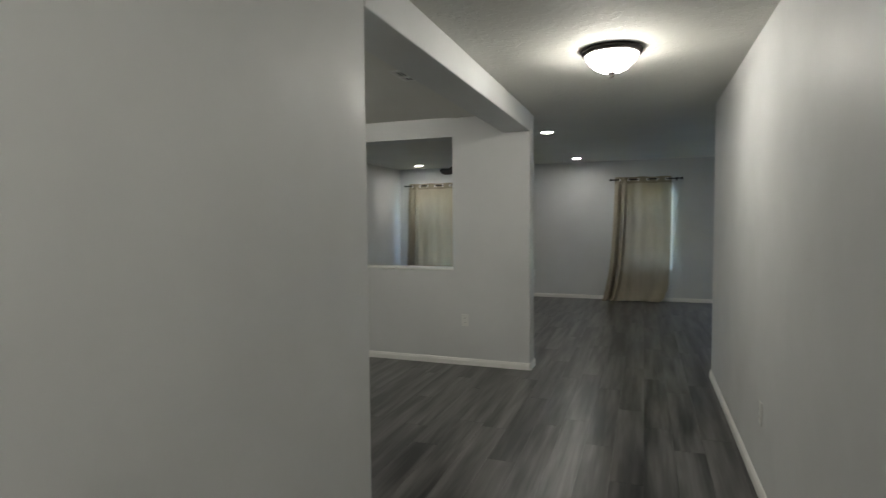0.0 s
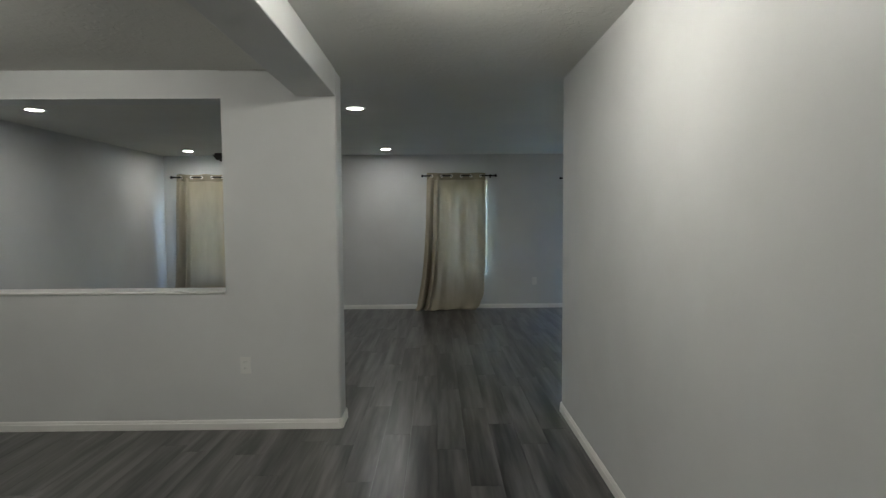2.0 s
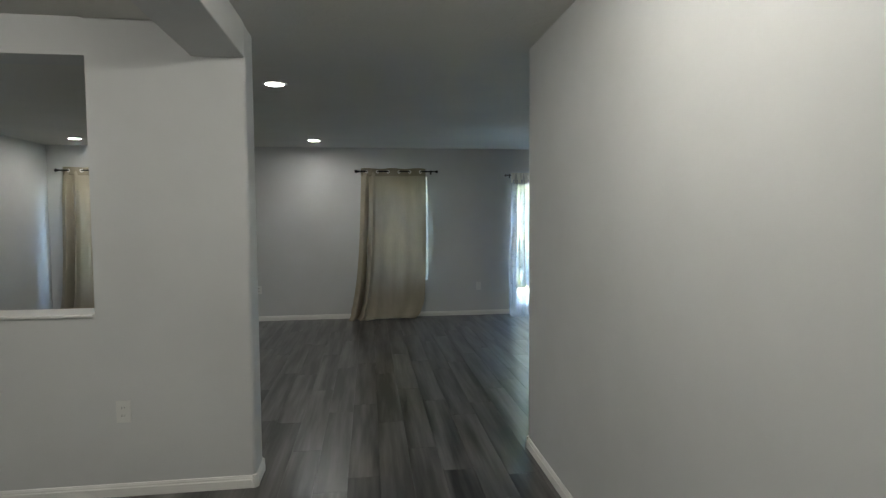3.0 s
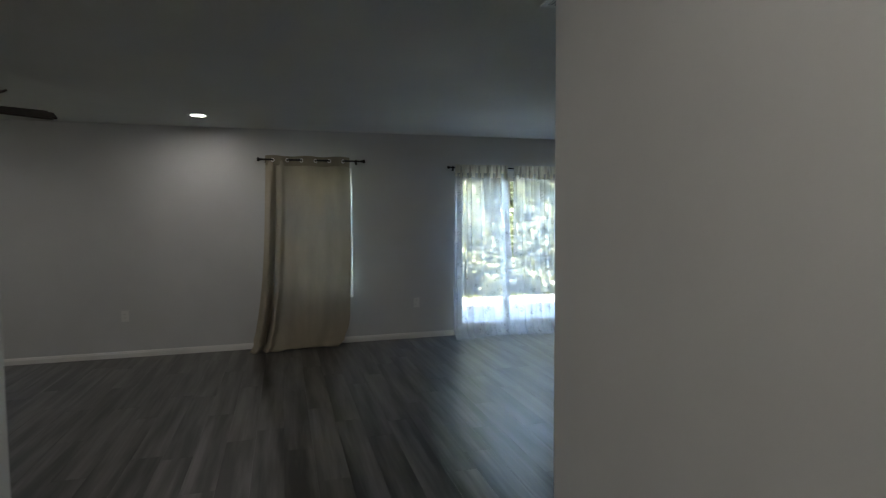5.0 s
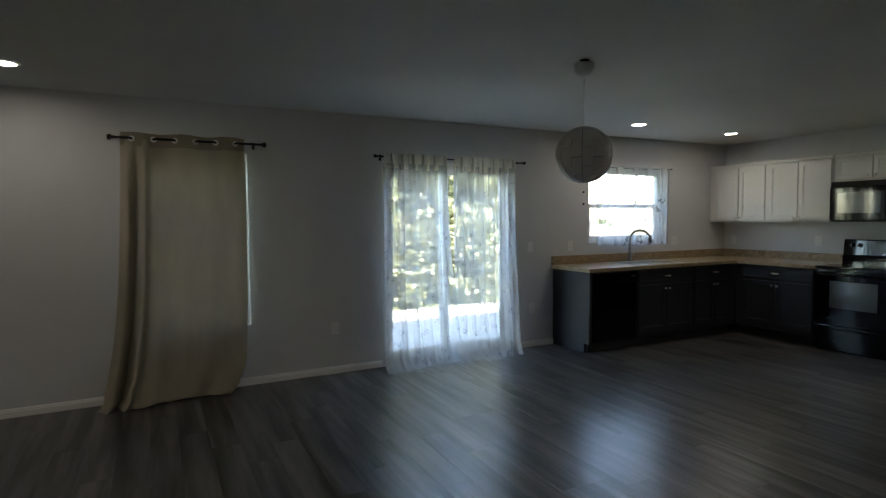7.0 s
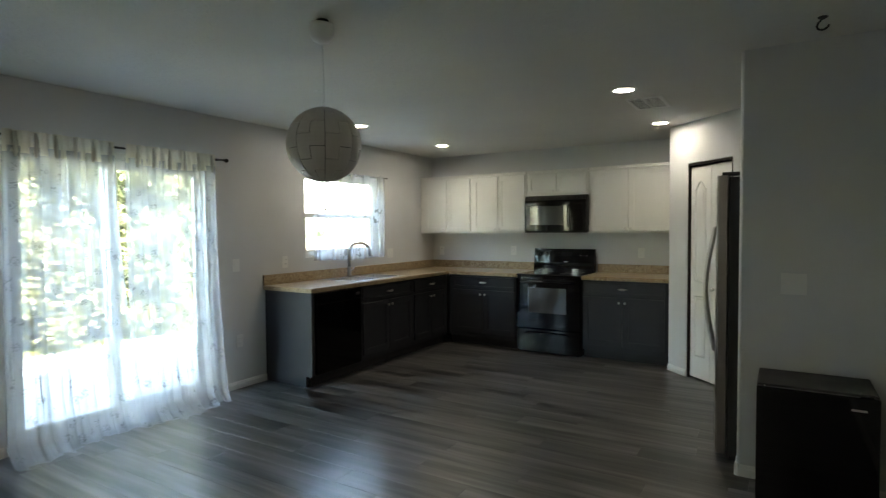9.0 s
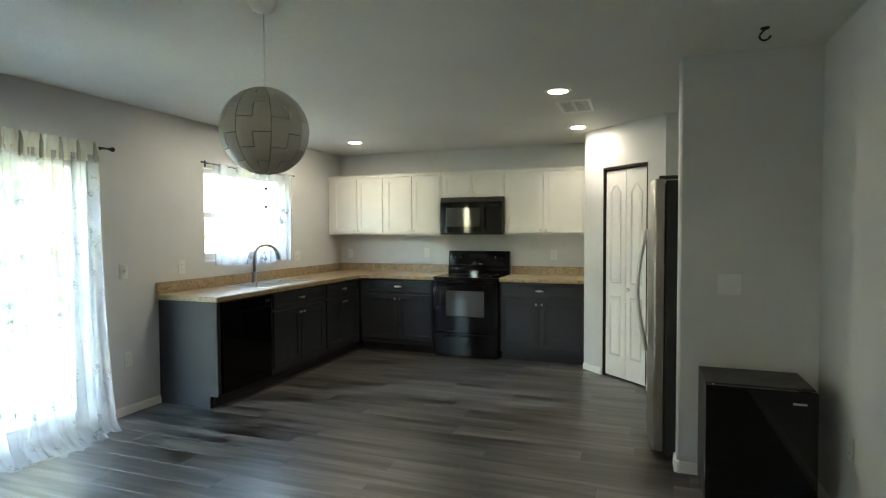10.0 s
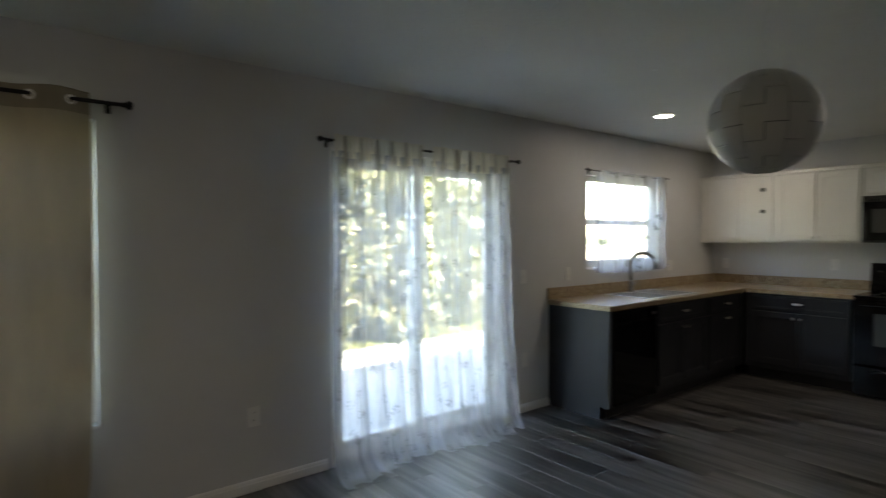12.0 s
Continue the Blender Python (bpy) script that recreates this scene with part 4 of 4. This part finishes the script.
def base_cabinet(m, w, label, doors=2, drawer=True, fill_l=0.0, fill_r=0.0):
    """Faces local -y; origin at its lower left front corner."""
    root = thing("base_cabinet", label, "kitchen cabinet", "base cabinets")
    root.matrix_basis = m
    body = join(box(0, w, 0.0, 0.585, 0.105, 0.873, 0.001))
    part("body", body, CHARCOAL, root)
    part("toe_kick", box(0.0, w, 0.07, 0.085, 0.002, 0.104, 0.001), KICK, root)
    a, b = fill_l + 0.012, w - fill_r - 0.012
    if drawer:
        d = shaker(b - a, 0.135, CHARCOAL, pose(a, -0.0195, 0.715), root, "drawer", 0.022, "charcoal drawer front")
        pull_at(pose((a + b) / 2, -0.0195, 0.785), d)
    dw = (b - a - 0.004) / doors
    for k in range(doors):
        x = a + k * (dw + 0.004)
        dd = shaker(dw - (0.002 if doors > 1 else 0), 0.530, CHARCOAL, pose(x, -0.0195, 0.160), root, "door", 0.055, "charcoal shaker door")
        kx = x + dw - 0.030 if k == 0 else x + 0.028
        knob_at(pose(kx, -0.0195, 0.640), dd)
    return root


def upper_cabinet(m, w, z0, z1, label, fill_l=0.0, fill_r=0.0):
    root = thing("wall_cabinet", label, "kitchen cabinet", "wall cabinets")
    root.matrix_basis = m
    part("body", box(0, w, 0.0, 0.305, z0, z1, 0.001), CREAM, root)
    part("top_moulding", box(-0.0, w, -0.018, -0.001, z1 - 0.030, z1 + 0.006, 0.003), CREAM, root)
    a, b = fill_l + 0.021, w - fill_r - 0.021
    dw = (b - a - 0.010) / 2
    for k in range(2):
        x = a + k * (dw + 0.010)
        dd = shaker(dw, z1 - z0 - 0.066, CREAM, pose(x, -0.0195, z0 + 0.026), root, "door", 0.050 if z1 - z0 > 0.5 else 0.040, "white shaker door")
        knob_at(pose(x + dw - 0.028 if k == 0 else x + 0.028, -0.0195, z0 + 0.055), dd)
    return root


FRN = N - 0.595
base_cabinet(pose(5.890, FRN, 0), 0.925, "charcoal painted sink base cabinet with two doors", fill_l=0.02, fill_r=0.012)
base_cabinet(pose(6.817, FRN, 0), 0.770, "charcoal painted corner base cabinet beside the sink", fill_l=0.012, fill_r=0.028)
FRE = E - 0.595
east = lambda y, z=0: pose(FRE, y, z, 0, 0, -90)
base_cabinet(east(11.930), 0.925, "charcoal painted base cabinet in the corner beside the range", fill_l=0.058, fill_r=0.0)
base_cabinet(east(10.210), 0.908, "charcoal painted base cabinet between range and pantry", fill_l=0.0, fill_r=0.035)
end = thing("end_panel", "charcoal painted side panel at the end of the counter run", "cabinet panel", "", (5.205, FRN, 0))
part("panel", holes(0.0, 0.592, 0.002, 0.873, [(-0.01, 0.07, -0.01, 0.10)], 0.0, 0.038, "x"), CHARCOAL, end)
part("edge_strip", box(-0.001, 0.039, -0.004, -0.0005, 0.101, 0.872, 0.001), CHARCOAL, end, "charcoal painted edge strip")
part("scribe_moulding", box(-0.006, -0.0005, 0.572, 0.594, 0.002, 0.872, 0.002), CHARCOAL, end, "charcoal scribe moulding")

dw = thing("dishwasher", "black built-in dishwasher under the counter", "dishwasher", "", (5.247, FRN - 0.002, 0))
part("tub", box(0.002, 0.636, 0.03, 0.57, 0.10, 0.868, 0.002), BLACKMAT, dw)
part("door", box(0.006, 0.632, -0.022, 0.03, 0.115, 0.760, 0.006, 3), BLACK, dw, "glossy black door")
part("control_panel", box(0.006, 0.632, -0.026, 0.03, 0.765, 0.862, 0.006, 3), BLACK, dw, "glossy black control strip")
part("latch", box(0.54, 0.60, -0.034, -0.024, 0.80, 0.825, 0.003, 2), BLACKMAT, dw)
part("toe_kick", box(0.006, 0.632, 0.06, 0.075, 0.002, 0.098, 0.001), KICK, dw)

counter = thing("countertop", "tan speckled laminate countertop with backsplash", "countertop")
cx0, cy0 = 5.175, N - 0.635
ucut, vcut = (5.90, 6.70), (N - 0.545, N - 0.125)
top = slab(sorted({cx0, ucut[0], ucut[1], E - 0.635, E - 0.002}), sorted({10.985, cy0, vcut[0], vcut[1], N - 0.002}), 0.875, 0.915,
           lambda u, v: (v > cy0 or u > E - 0.635) and not (ucut[0] < u < ucut[1] and vcut[0] < v < vcut[1]), "z")
bmesh.ops.bevel(top, geom=[e for e in top.edges if e.calc_face_angle(0) > 1 and max(v.co.z for v in e.verts) > 0.91], offset=0.006, segments=3, affect="EDGES")
part("worktop", top, COUNTER, counter)
part("backsplash", join(box(cx0, E - 0.002, N - 0.021, N - 0.001, 0.9155, 1.015, 0.003, 2), box(E - 0.021, E - 0.001, 10.985, N - 0.022, 0.9155, 1.015, 0.003, 2)), COUNTER, counter)
counter2 = thing("countertop", "short tan speckled laminate countertop between range and pantry", "countertop")
part("worktop", box(E - 0.635, E - 0.002, 9.302, 10.212, 0.875, 0.915, 0.006, 3), COUNTER, counter2)
part("backsplash", box(E - 0.021, E - 0.001, 9.302, 10.212, 0.9155, 1.015, 0.003, 2), COUNTER, counter2)

sink = thing("sink", "double bowl stainless steel drop-in sink", "sink", "", (0, 0, 0))
part("rim", holes(ucut[0] - 0.02, ucut[1] + 0.02, vcut[0] - 0.02, vcut[1] + 0.06, [(ucut[0] + 0.02, 6.285, vcut[0] + 0.02, vcut[1] - 0.02), (6.315, ucut[1] - 0.02, vcut[0] + 0.02, vcut[1] - 0.02)], 0.9155, 0.920, "z"), SINKSTEEL, sink)
for a, b in ((ucut[0] + 0.02, 6.285), (6.315, ucut[1] - 0.02)):
    bm = box(a, b, vcut[0] + 0.02, vcut[1] - 0.02, 0.735, 0.9185, 0)
    topf = [f for f in bm.faces if f.normal.z > 0.9]
    bmesh.ops.delete(bm, geom=topf, context="FACES")
    bmesh.ops.bevel(bm, geom=[e for e in bm.edges if len(e.link_faces) == 2], offset=0.03, segments=4, affect="EDGES")
    for f in bm.faces:
        f.smooth = True
    part("bowl", bm, SINKSTEEL, sink)
    part("drain", lathe([(0.0, 0.738), (0.030, 0.738), (0.042, 0.741), (0.045, 0.738)], 20), NICKEL, sink).location = ((a + b) / 2, (vcut[0] + vcut[1]) / 2, 0)

faucet = thing("faucet", "brushed nickel pull-down kitchen faucet with high arc spout", "faucet", "", (6.30, N - 0.10, 0.921))
part("base", lathe([(0.0, 0.0), (0.032, 0.0), (0.032, 0.006), (0.024, 0.016), (0.022, 0.05), (0.024, 0.09), (0.018, 0.11), (0.0, 0.112)], 24), FAUCETSTEEL, faucet)
arc = [(0, 0, 0.10), (0, 0, 0.27)] + [(0.105 * (1 - math.cos(t)) * 0.80, -0.105 * (1 - math.cos(t)) * 0.75, 0.27 + 0.105 * math.sin(t)) for t in [math.pi * i / 12 for i in range(1, 11)]]
part("spout", tube(arc, 0.0165, 14), FAUCETSTEEL, faucet)
tip = Vector(arc[-1])
part("spray_head", tube([tip, tip + Vector((0.010, -0.012, -0.035)), tip + Vector((0.016, -0.019, -0.100))], [0.015, 0.021, 0.023], 14), FAUCETSTEEL, faucet)
part("lever", tube([(0.02, 0, 0.06), (0.05, -0.005, 0.07), (0.085, -0.01, 0.115)], [0.011, 0.008, 0.006], 10), FAUCETSTEEL, faucet)

UX = E - 0.307
up = lambda y: pose(UX, y, 0, 0, 0, -90)
upper_cabinet(up(N - 0.003), 0.792, 1.385, 2.130, "white shaker wall cabinet in the corner", fill_l=0.05)
upper_cabinet(up(11.755), 0.760, 1.385, 2.130, "white shaker wall cabinet beside the microwave")
upper_cabinet(up(10.990), 0.758, 1.832, 2.130, "short white shaker wall cabinet above the microwave")
upper_cabinet(up(10.228), 0.926, 1.385, 2.130, "wide white shaker wall cabinet beside the pantry", fill_r=0.03)


def microwave():
    root = thing("microwave", "black over-the-range microwave below a short cabinet", "microwave", "", (E - 0.375, 10.985, 1.400), -90)
    w, h = 0.756, 0.428
    part("body", box(0, w, 0.0, 0.373, 0.0, h, 0.003), BLACKMAT, root)
    part("vent_grille", join(*[box(0.01, w - 0.01, -0.026, -0.001, h - 0.052 + 0.012 * k, h - 0.045 + 0.012 * k, 0.001) for k in range(4)]), BLACKMAT, root)
    d = part("door", holes(0.004, 0.560, 0.012, h - 0.060, [(0.075, 0.485, 0.085, h - 0.125)], -0.028, -0.001, "y"), BLACK, root, "glossy black microwave door")
    part("window", box(0.076, 0.484, -0.024, -0.016, 0.086, h - 0.126, 0), MICROGLASS, d, "dark glass window")
    part("handle", tube([(0.545, -0.028, 0.06), (0.545, -0.055, 0.08), (0.545, -0.060, 0.19), (0.545, -0.055, 0.30), (0.545, -0.028, 0.32)], 0.008, 10), BLACK, d, "vertical black handle")
    c = part("control_panel", box(0.565, w - 0.004, -0.028, -0.001, 0.012, h - 0.060, 0.003), BLACK, root, "black control panel")
    part("display", box(0.60, 0.72, -0.0295, -0.027, h - 0.115, h - 0.085, 0.001), GLASSBLACK, c)
    for i in range(5):
        for j in range(3):
            part("button", box(0.600 + 0.042 * j, 0.630 + 0.042 * j, -0.0295, -0.027, 0.060 + 0.042 * i, 0.085 + 0.042 * i, 0.001), BLACK, c)
    part("lower_edge", box(0.0, w, -0.02, 0.02, -0.008, 0.0, 0.002), BLACKMAT, root)


microwave()


def stove():
    w = 0.760
    root = thing("range", "black electric range with glass cooktop and oven window", "kitchen range", "", (E - 0.640, 10.979, 0), -90)
    part("body", box(0.0, w, 0.02, 0.60, 0.015, 0.900, 0.003), BLACK, root)
    part("cooktop", box(-0.001, w + 0.001, -0.018, 0.60, 0.900, 0.918, 0.006, 3), GLASSBLACK, root, "black glass cooktop")
    for x, y, r0 in ((0.20, 0.16, 0.10), (0.56, 0.16, 0.08), (0.20, 0.42, 0.08), (0.56, 0.42, 0.10)):
        part("burner_ring", lathe([(r0, 0.9183), (r0 + 0.003, 0.9190), (r0 + 0.006, 0.9183)], 36), BLACKMAT, root).location = (x, y, 0)
    d = part("oven_door", holes(0.006, w - 0.006, 0.300, 0.870, [(0.155, w - 0.155, 0.475, 0.765)], -0.025, 0.018, "y"), BLACK, root, "glossy black oven door")
    part("window", box(0.156, w - 0.156, -0.020, -0.012, 0.476, 0.764, 0), OVENGLASS, d, "grey reflective oven window")
    part("handle", tube([(0.06, -0.024, 0.828), (0.07, -0.062, 0.830), (w / 2, -0.070, 0.832), (w - 0.07, -0.062, 0.830), (w - 0.06, -0.024, 0.828)], 0.011, 10), BLACK, d, "glossy black bar handle")
    dr = part("storage_drawer", box(0.006, w - 0.006, -0.022, 0.018, 0.060, 0.285, 0.006, 3), BLACK, root, "glossy black storage drawer")
    part("drawer_pull", tube([(0.12, -0.022, 0.232), (0.16, -0.034, 0.246), (w / 2, -0.038, 0.252), (w - 0.16, -0.034, 0.246), (w - 0.12, -0.022, 0.232)], 0.008, 8), BLACK, dr)
    part("kick", box(0.03, w - 0.03, 0.05, 0.07, 0.001, 0.058, 0.001), KICK, root)
    prof = [(0.520, 0.919), (0.600, 0.919), (0.600, 1.190), (0.565, 1.192), (0.552, 1.180), (0.535, 1.02), (0.520, 0.99)]
    bm = bmesh.new()
    sides = [[bm.verts.new((x, y, z)) for y, z in prof] for x in (0.0, w)]
    for i in range(len(prof)):
        j = (i + 1) % len(prof)
        bm.faces.new((sides[0][i], sides[0][j], sides[1][j], sides[1][i]))
    bm.faces.new(sides[0])
    bm.faces.new(sides[1][::-1])
    bmesh.ops.recalc_face_normals(bm, faces=bm.faces[:])
    bg_ = part("backguard", bm, BLACK, root, "glossy black control backguard")
    for x in (0.085, 0.165, 0.595, 0.675):
        kn = part("control_knob", move(lathe([(0.0, 0.0), (0.024, 0.0), (0.022, 0.016), (0.015, 0.022), (0.0, 0.023)], 18), pose(x, 0.545, 1.128, 96)), BLACK, bg_, "black dial with pale mark")
        part("pointer", move(box(-0.002, 0.002, -0.018, -0.002, 0.0225, 0.0240, 0), pose(x, 0.545, 1.128, 96)), PLASTIC, kn)
    part("display", move(box(-0.11, 0.11, -0.002, 0.002, -0.028, 0.028, 0.001), pose(w / 2, 0.543, 1.128, -6)), GLASSBLACK, bg_)
    part("badge", move(box(-0.022, 0.022, -0.0015, 0.0015, -0.005, 0.005, 0.0005), pose(w / 2 + 0.03, 0.530, 1.035, -6)), PLASTIC, bg_, "small pale badge")


stove()


def refrigerator():
    w = 0.905
    root = thing("refrigerator", "stainless steel side by side refrigerator in an alcove", "refrigerator", "", (5.335, 8.575, 0))
    part("cabinet", box(0.0, w, -0.70, 0.030, 0.045, 1.745, 0.004, 2), BLACKMAT, root, "dark grey textured cabinet")
    part("toe_grille", box(0.02, w - 0.02, -0.02, 0.015, 0.015, 0.085, 0.003), BLACKMAT, root)
    for x in (0.06, w - 0.06):
        part("foot", lathe([(0.0, 0.0), (0.018, 0.0), (0.018, 0.045), (0.0, 0.045)], 12), IRON, root).location = (x, -0.06, 0)
    for k, (a, b) in enumerate(((0.0, 0.385), (0.390, w))):
        bm = bmesh.new()
        outline = [(a, 0.038), (a, 0.084)]
        for q in range(13):
            x = a + 0.008 + (b - a - 0.016) * q / 12
            outline.append((x, 0.092 + 0.034 * (1 - ((x - w / 2) / (w / 2)) ** 2)))
        outline += [(b, 0.084), (b, 0.038)]
        lo = [bm.verts.new((x, y, 0.055)) for x, y in outline]
        hi = [bm.verts.new((x, y, 1.755)) for x, y in outline]
        bm.faces.new(lo)
        bm.faces.new(hi[::-1])
        for q in range(len(outline)):
            r_ = (q + 1) % len(outline)
            bm.faces.new((lo[q], hi[q], hi[r_], lo[r_])).smooth = 2 <= q <= 13
        bmesh.ops.recalc_face_normals(bm, faces=bm.faces[:])
        d = part("door", bm, STEEL, root, "brushed stainless steel door")
        x = b - 0.035 if k == 0 else a + 0.035
        hp = [(x, 0.118, 0.62)] + [(x + (0.008 if k == 0 else -0.008) * math.sin(math.pi * t), 0.135 + 0.060 * math.sin(math.pi * t), 0.62 + 0.82 * t) for t in [i / 12 for i in range(13)]] + [(x, 0.118, 1.44)]
        part("handle", tube(hp, [0.010] + [0.013] * 13 + [0.010], 12), NICKEL, d, "curved stainless handle")
        part("hinge_cover", box(a + 0.02 if k == 0 else b - 0.09, a + 0.09 if k == 0 else b - 0.02, -0.05, 0.07, 1.756, 1.776, 0.004, 2), BLACKMAT, root)


refrigerator()


def small_refrigerator():
    root = thing("mini_refrigerator", "small black refrigerator standing against the wall", "mini refrigerator", "", (4.745, 7.935, 0))
    part("cabinet", box(0.045, 0.400, 0.0, 0.495, 0.025, 0.655, 0.006, 3), BLACKMAT, root, "dark textured cabinet")
    d = part("door", box(0.0, 0.042, 0.0, 0.495, 0.03, 0.650, 0.008, 3), BLACK, root, "glossy black door")
    part("badge", box(-0.0015, 0.001, 0.05, 0.11, 0.585, 0.595, 0.0005), NICKEL, d, "small pale badge")
    part("hinge_cover", box(0.005, 0.06, 0.02, 0.075, 0.6555, 0.668, 0.003, 2), BLACKMAT, root)
    part("screw_cap", lathe([(0.0, 0.0), (0.005, 0.0), (0.004, 0.003), (0.0, 0.004)], 10), NICKEL, root).location = (0.02, 0.46, 0.651)
    for x, y in ((0.07, 0.05), (0.07, 0.445), (0.37, 0.05), (0.37, 0.445)):
        part("foot", lathe([(0.0, 0.0), (0.015, 0.0), (0.015, 0.026), (0.0, 0.026)], 12), IRON, root).location = (x, y, 0)


small_refrigerator()


# ---- floor planks ----
def plank_mesh(w, l):
    bm = box(0, w - 0.0006, 0, l - 0.0006, -0.009, 0.0, 0)
    bmesh.ops.bevel(bm, geom=[e for e in bm.edges if min(v.co.z for v in e.verts) > -0.001], offset=0.0006, segments=1, affect="EDGES")
    me = bpy.data.meshes.new("plank")
    bm.to_mesh(me)
    bm.free()
    me.materials.append(PLANK)
    return me


def inside(x, y):
    return (y < S and (HL - 0.265 < x < HR + 0.01 or (y > LE and x < HL))) or y > S - 0.02


def lay_floor():
    w, l = 0.178, 1.22
    rng = random.Random(17)
    spots = []
    i = 0
    x = W
    while x < E - 0.02:
        y = 0.9 - rng.uniform(0.1, 1.1)
        while y < N:
            a, b = max(y, 0.9), min(y + l, N)
            if x > HR + 0.01:
                a = max(a, S - 0.02)
            if x + w < HL - 0.265:
                a = max(a, LE)
            if b - a > 0.05:
                spots.append((x, a, min(w, E - x), b - a))
            y += l
        x += w
    spots.sort(key=lambda s: math.hypot((s[0] + s[2] / 2 - 2.6) * 0.8, s[1] + s[3] / 2 - 8.9))
    floor = bpy.data.objects["floor"]
    meshes = {}
    for x, y, ww, ll in spots[:300]:
        key = (round(ww, 3), round(ll, 3))
        if key not in meshes:
            meshes[key] = plank_mesh(*key)
        ob = new("plank", meshes[key])
        ob.location = (x, y, 0)
        ob.parent = floor
    verts, faces = [], []
    for x, y, ww, ll in spots[300:]:
        k = len(verts)
        for z, ins in ((-0.009, 0), (-0.0006, 0), (0.0, 0.0006)):
            verts += [(x + ins, y + ins, z), (x + ww - 0.0006 - ins, y + ins, z), (x + ww - 0.0006 - ins, y + ll - 0.0006 - ins, z), (x + ins, y + ll - 0.0006 - ins, z)]
        for t in (0, 4):
            faces += [(k + t + q, k + t + (q + 1) % 4, k + t + 4 + (q + 1) % 4, k + t + 4 + q) for q in range(4)]
        faces.append((k + 8, k + 9, k + 10, k + 11))
    me = bpy.data.meshes.new("outer_planks")
    me.from_pydata(verts, [], faces)
    me.materials.append(PLANK)
    ob = new("outer_planks", me)
    ob.parent = floor
    tagged(ob, "dark grey wood planks further off", "", "", "stuff")


lay_floor()
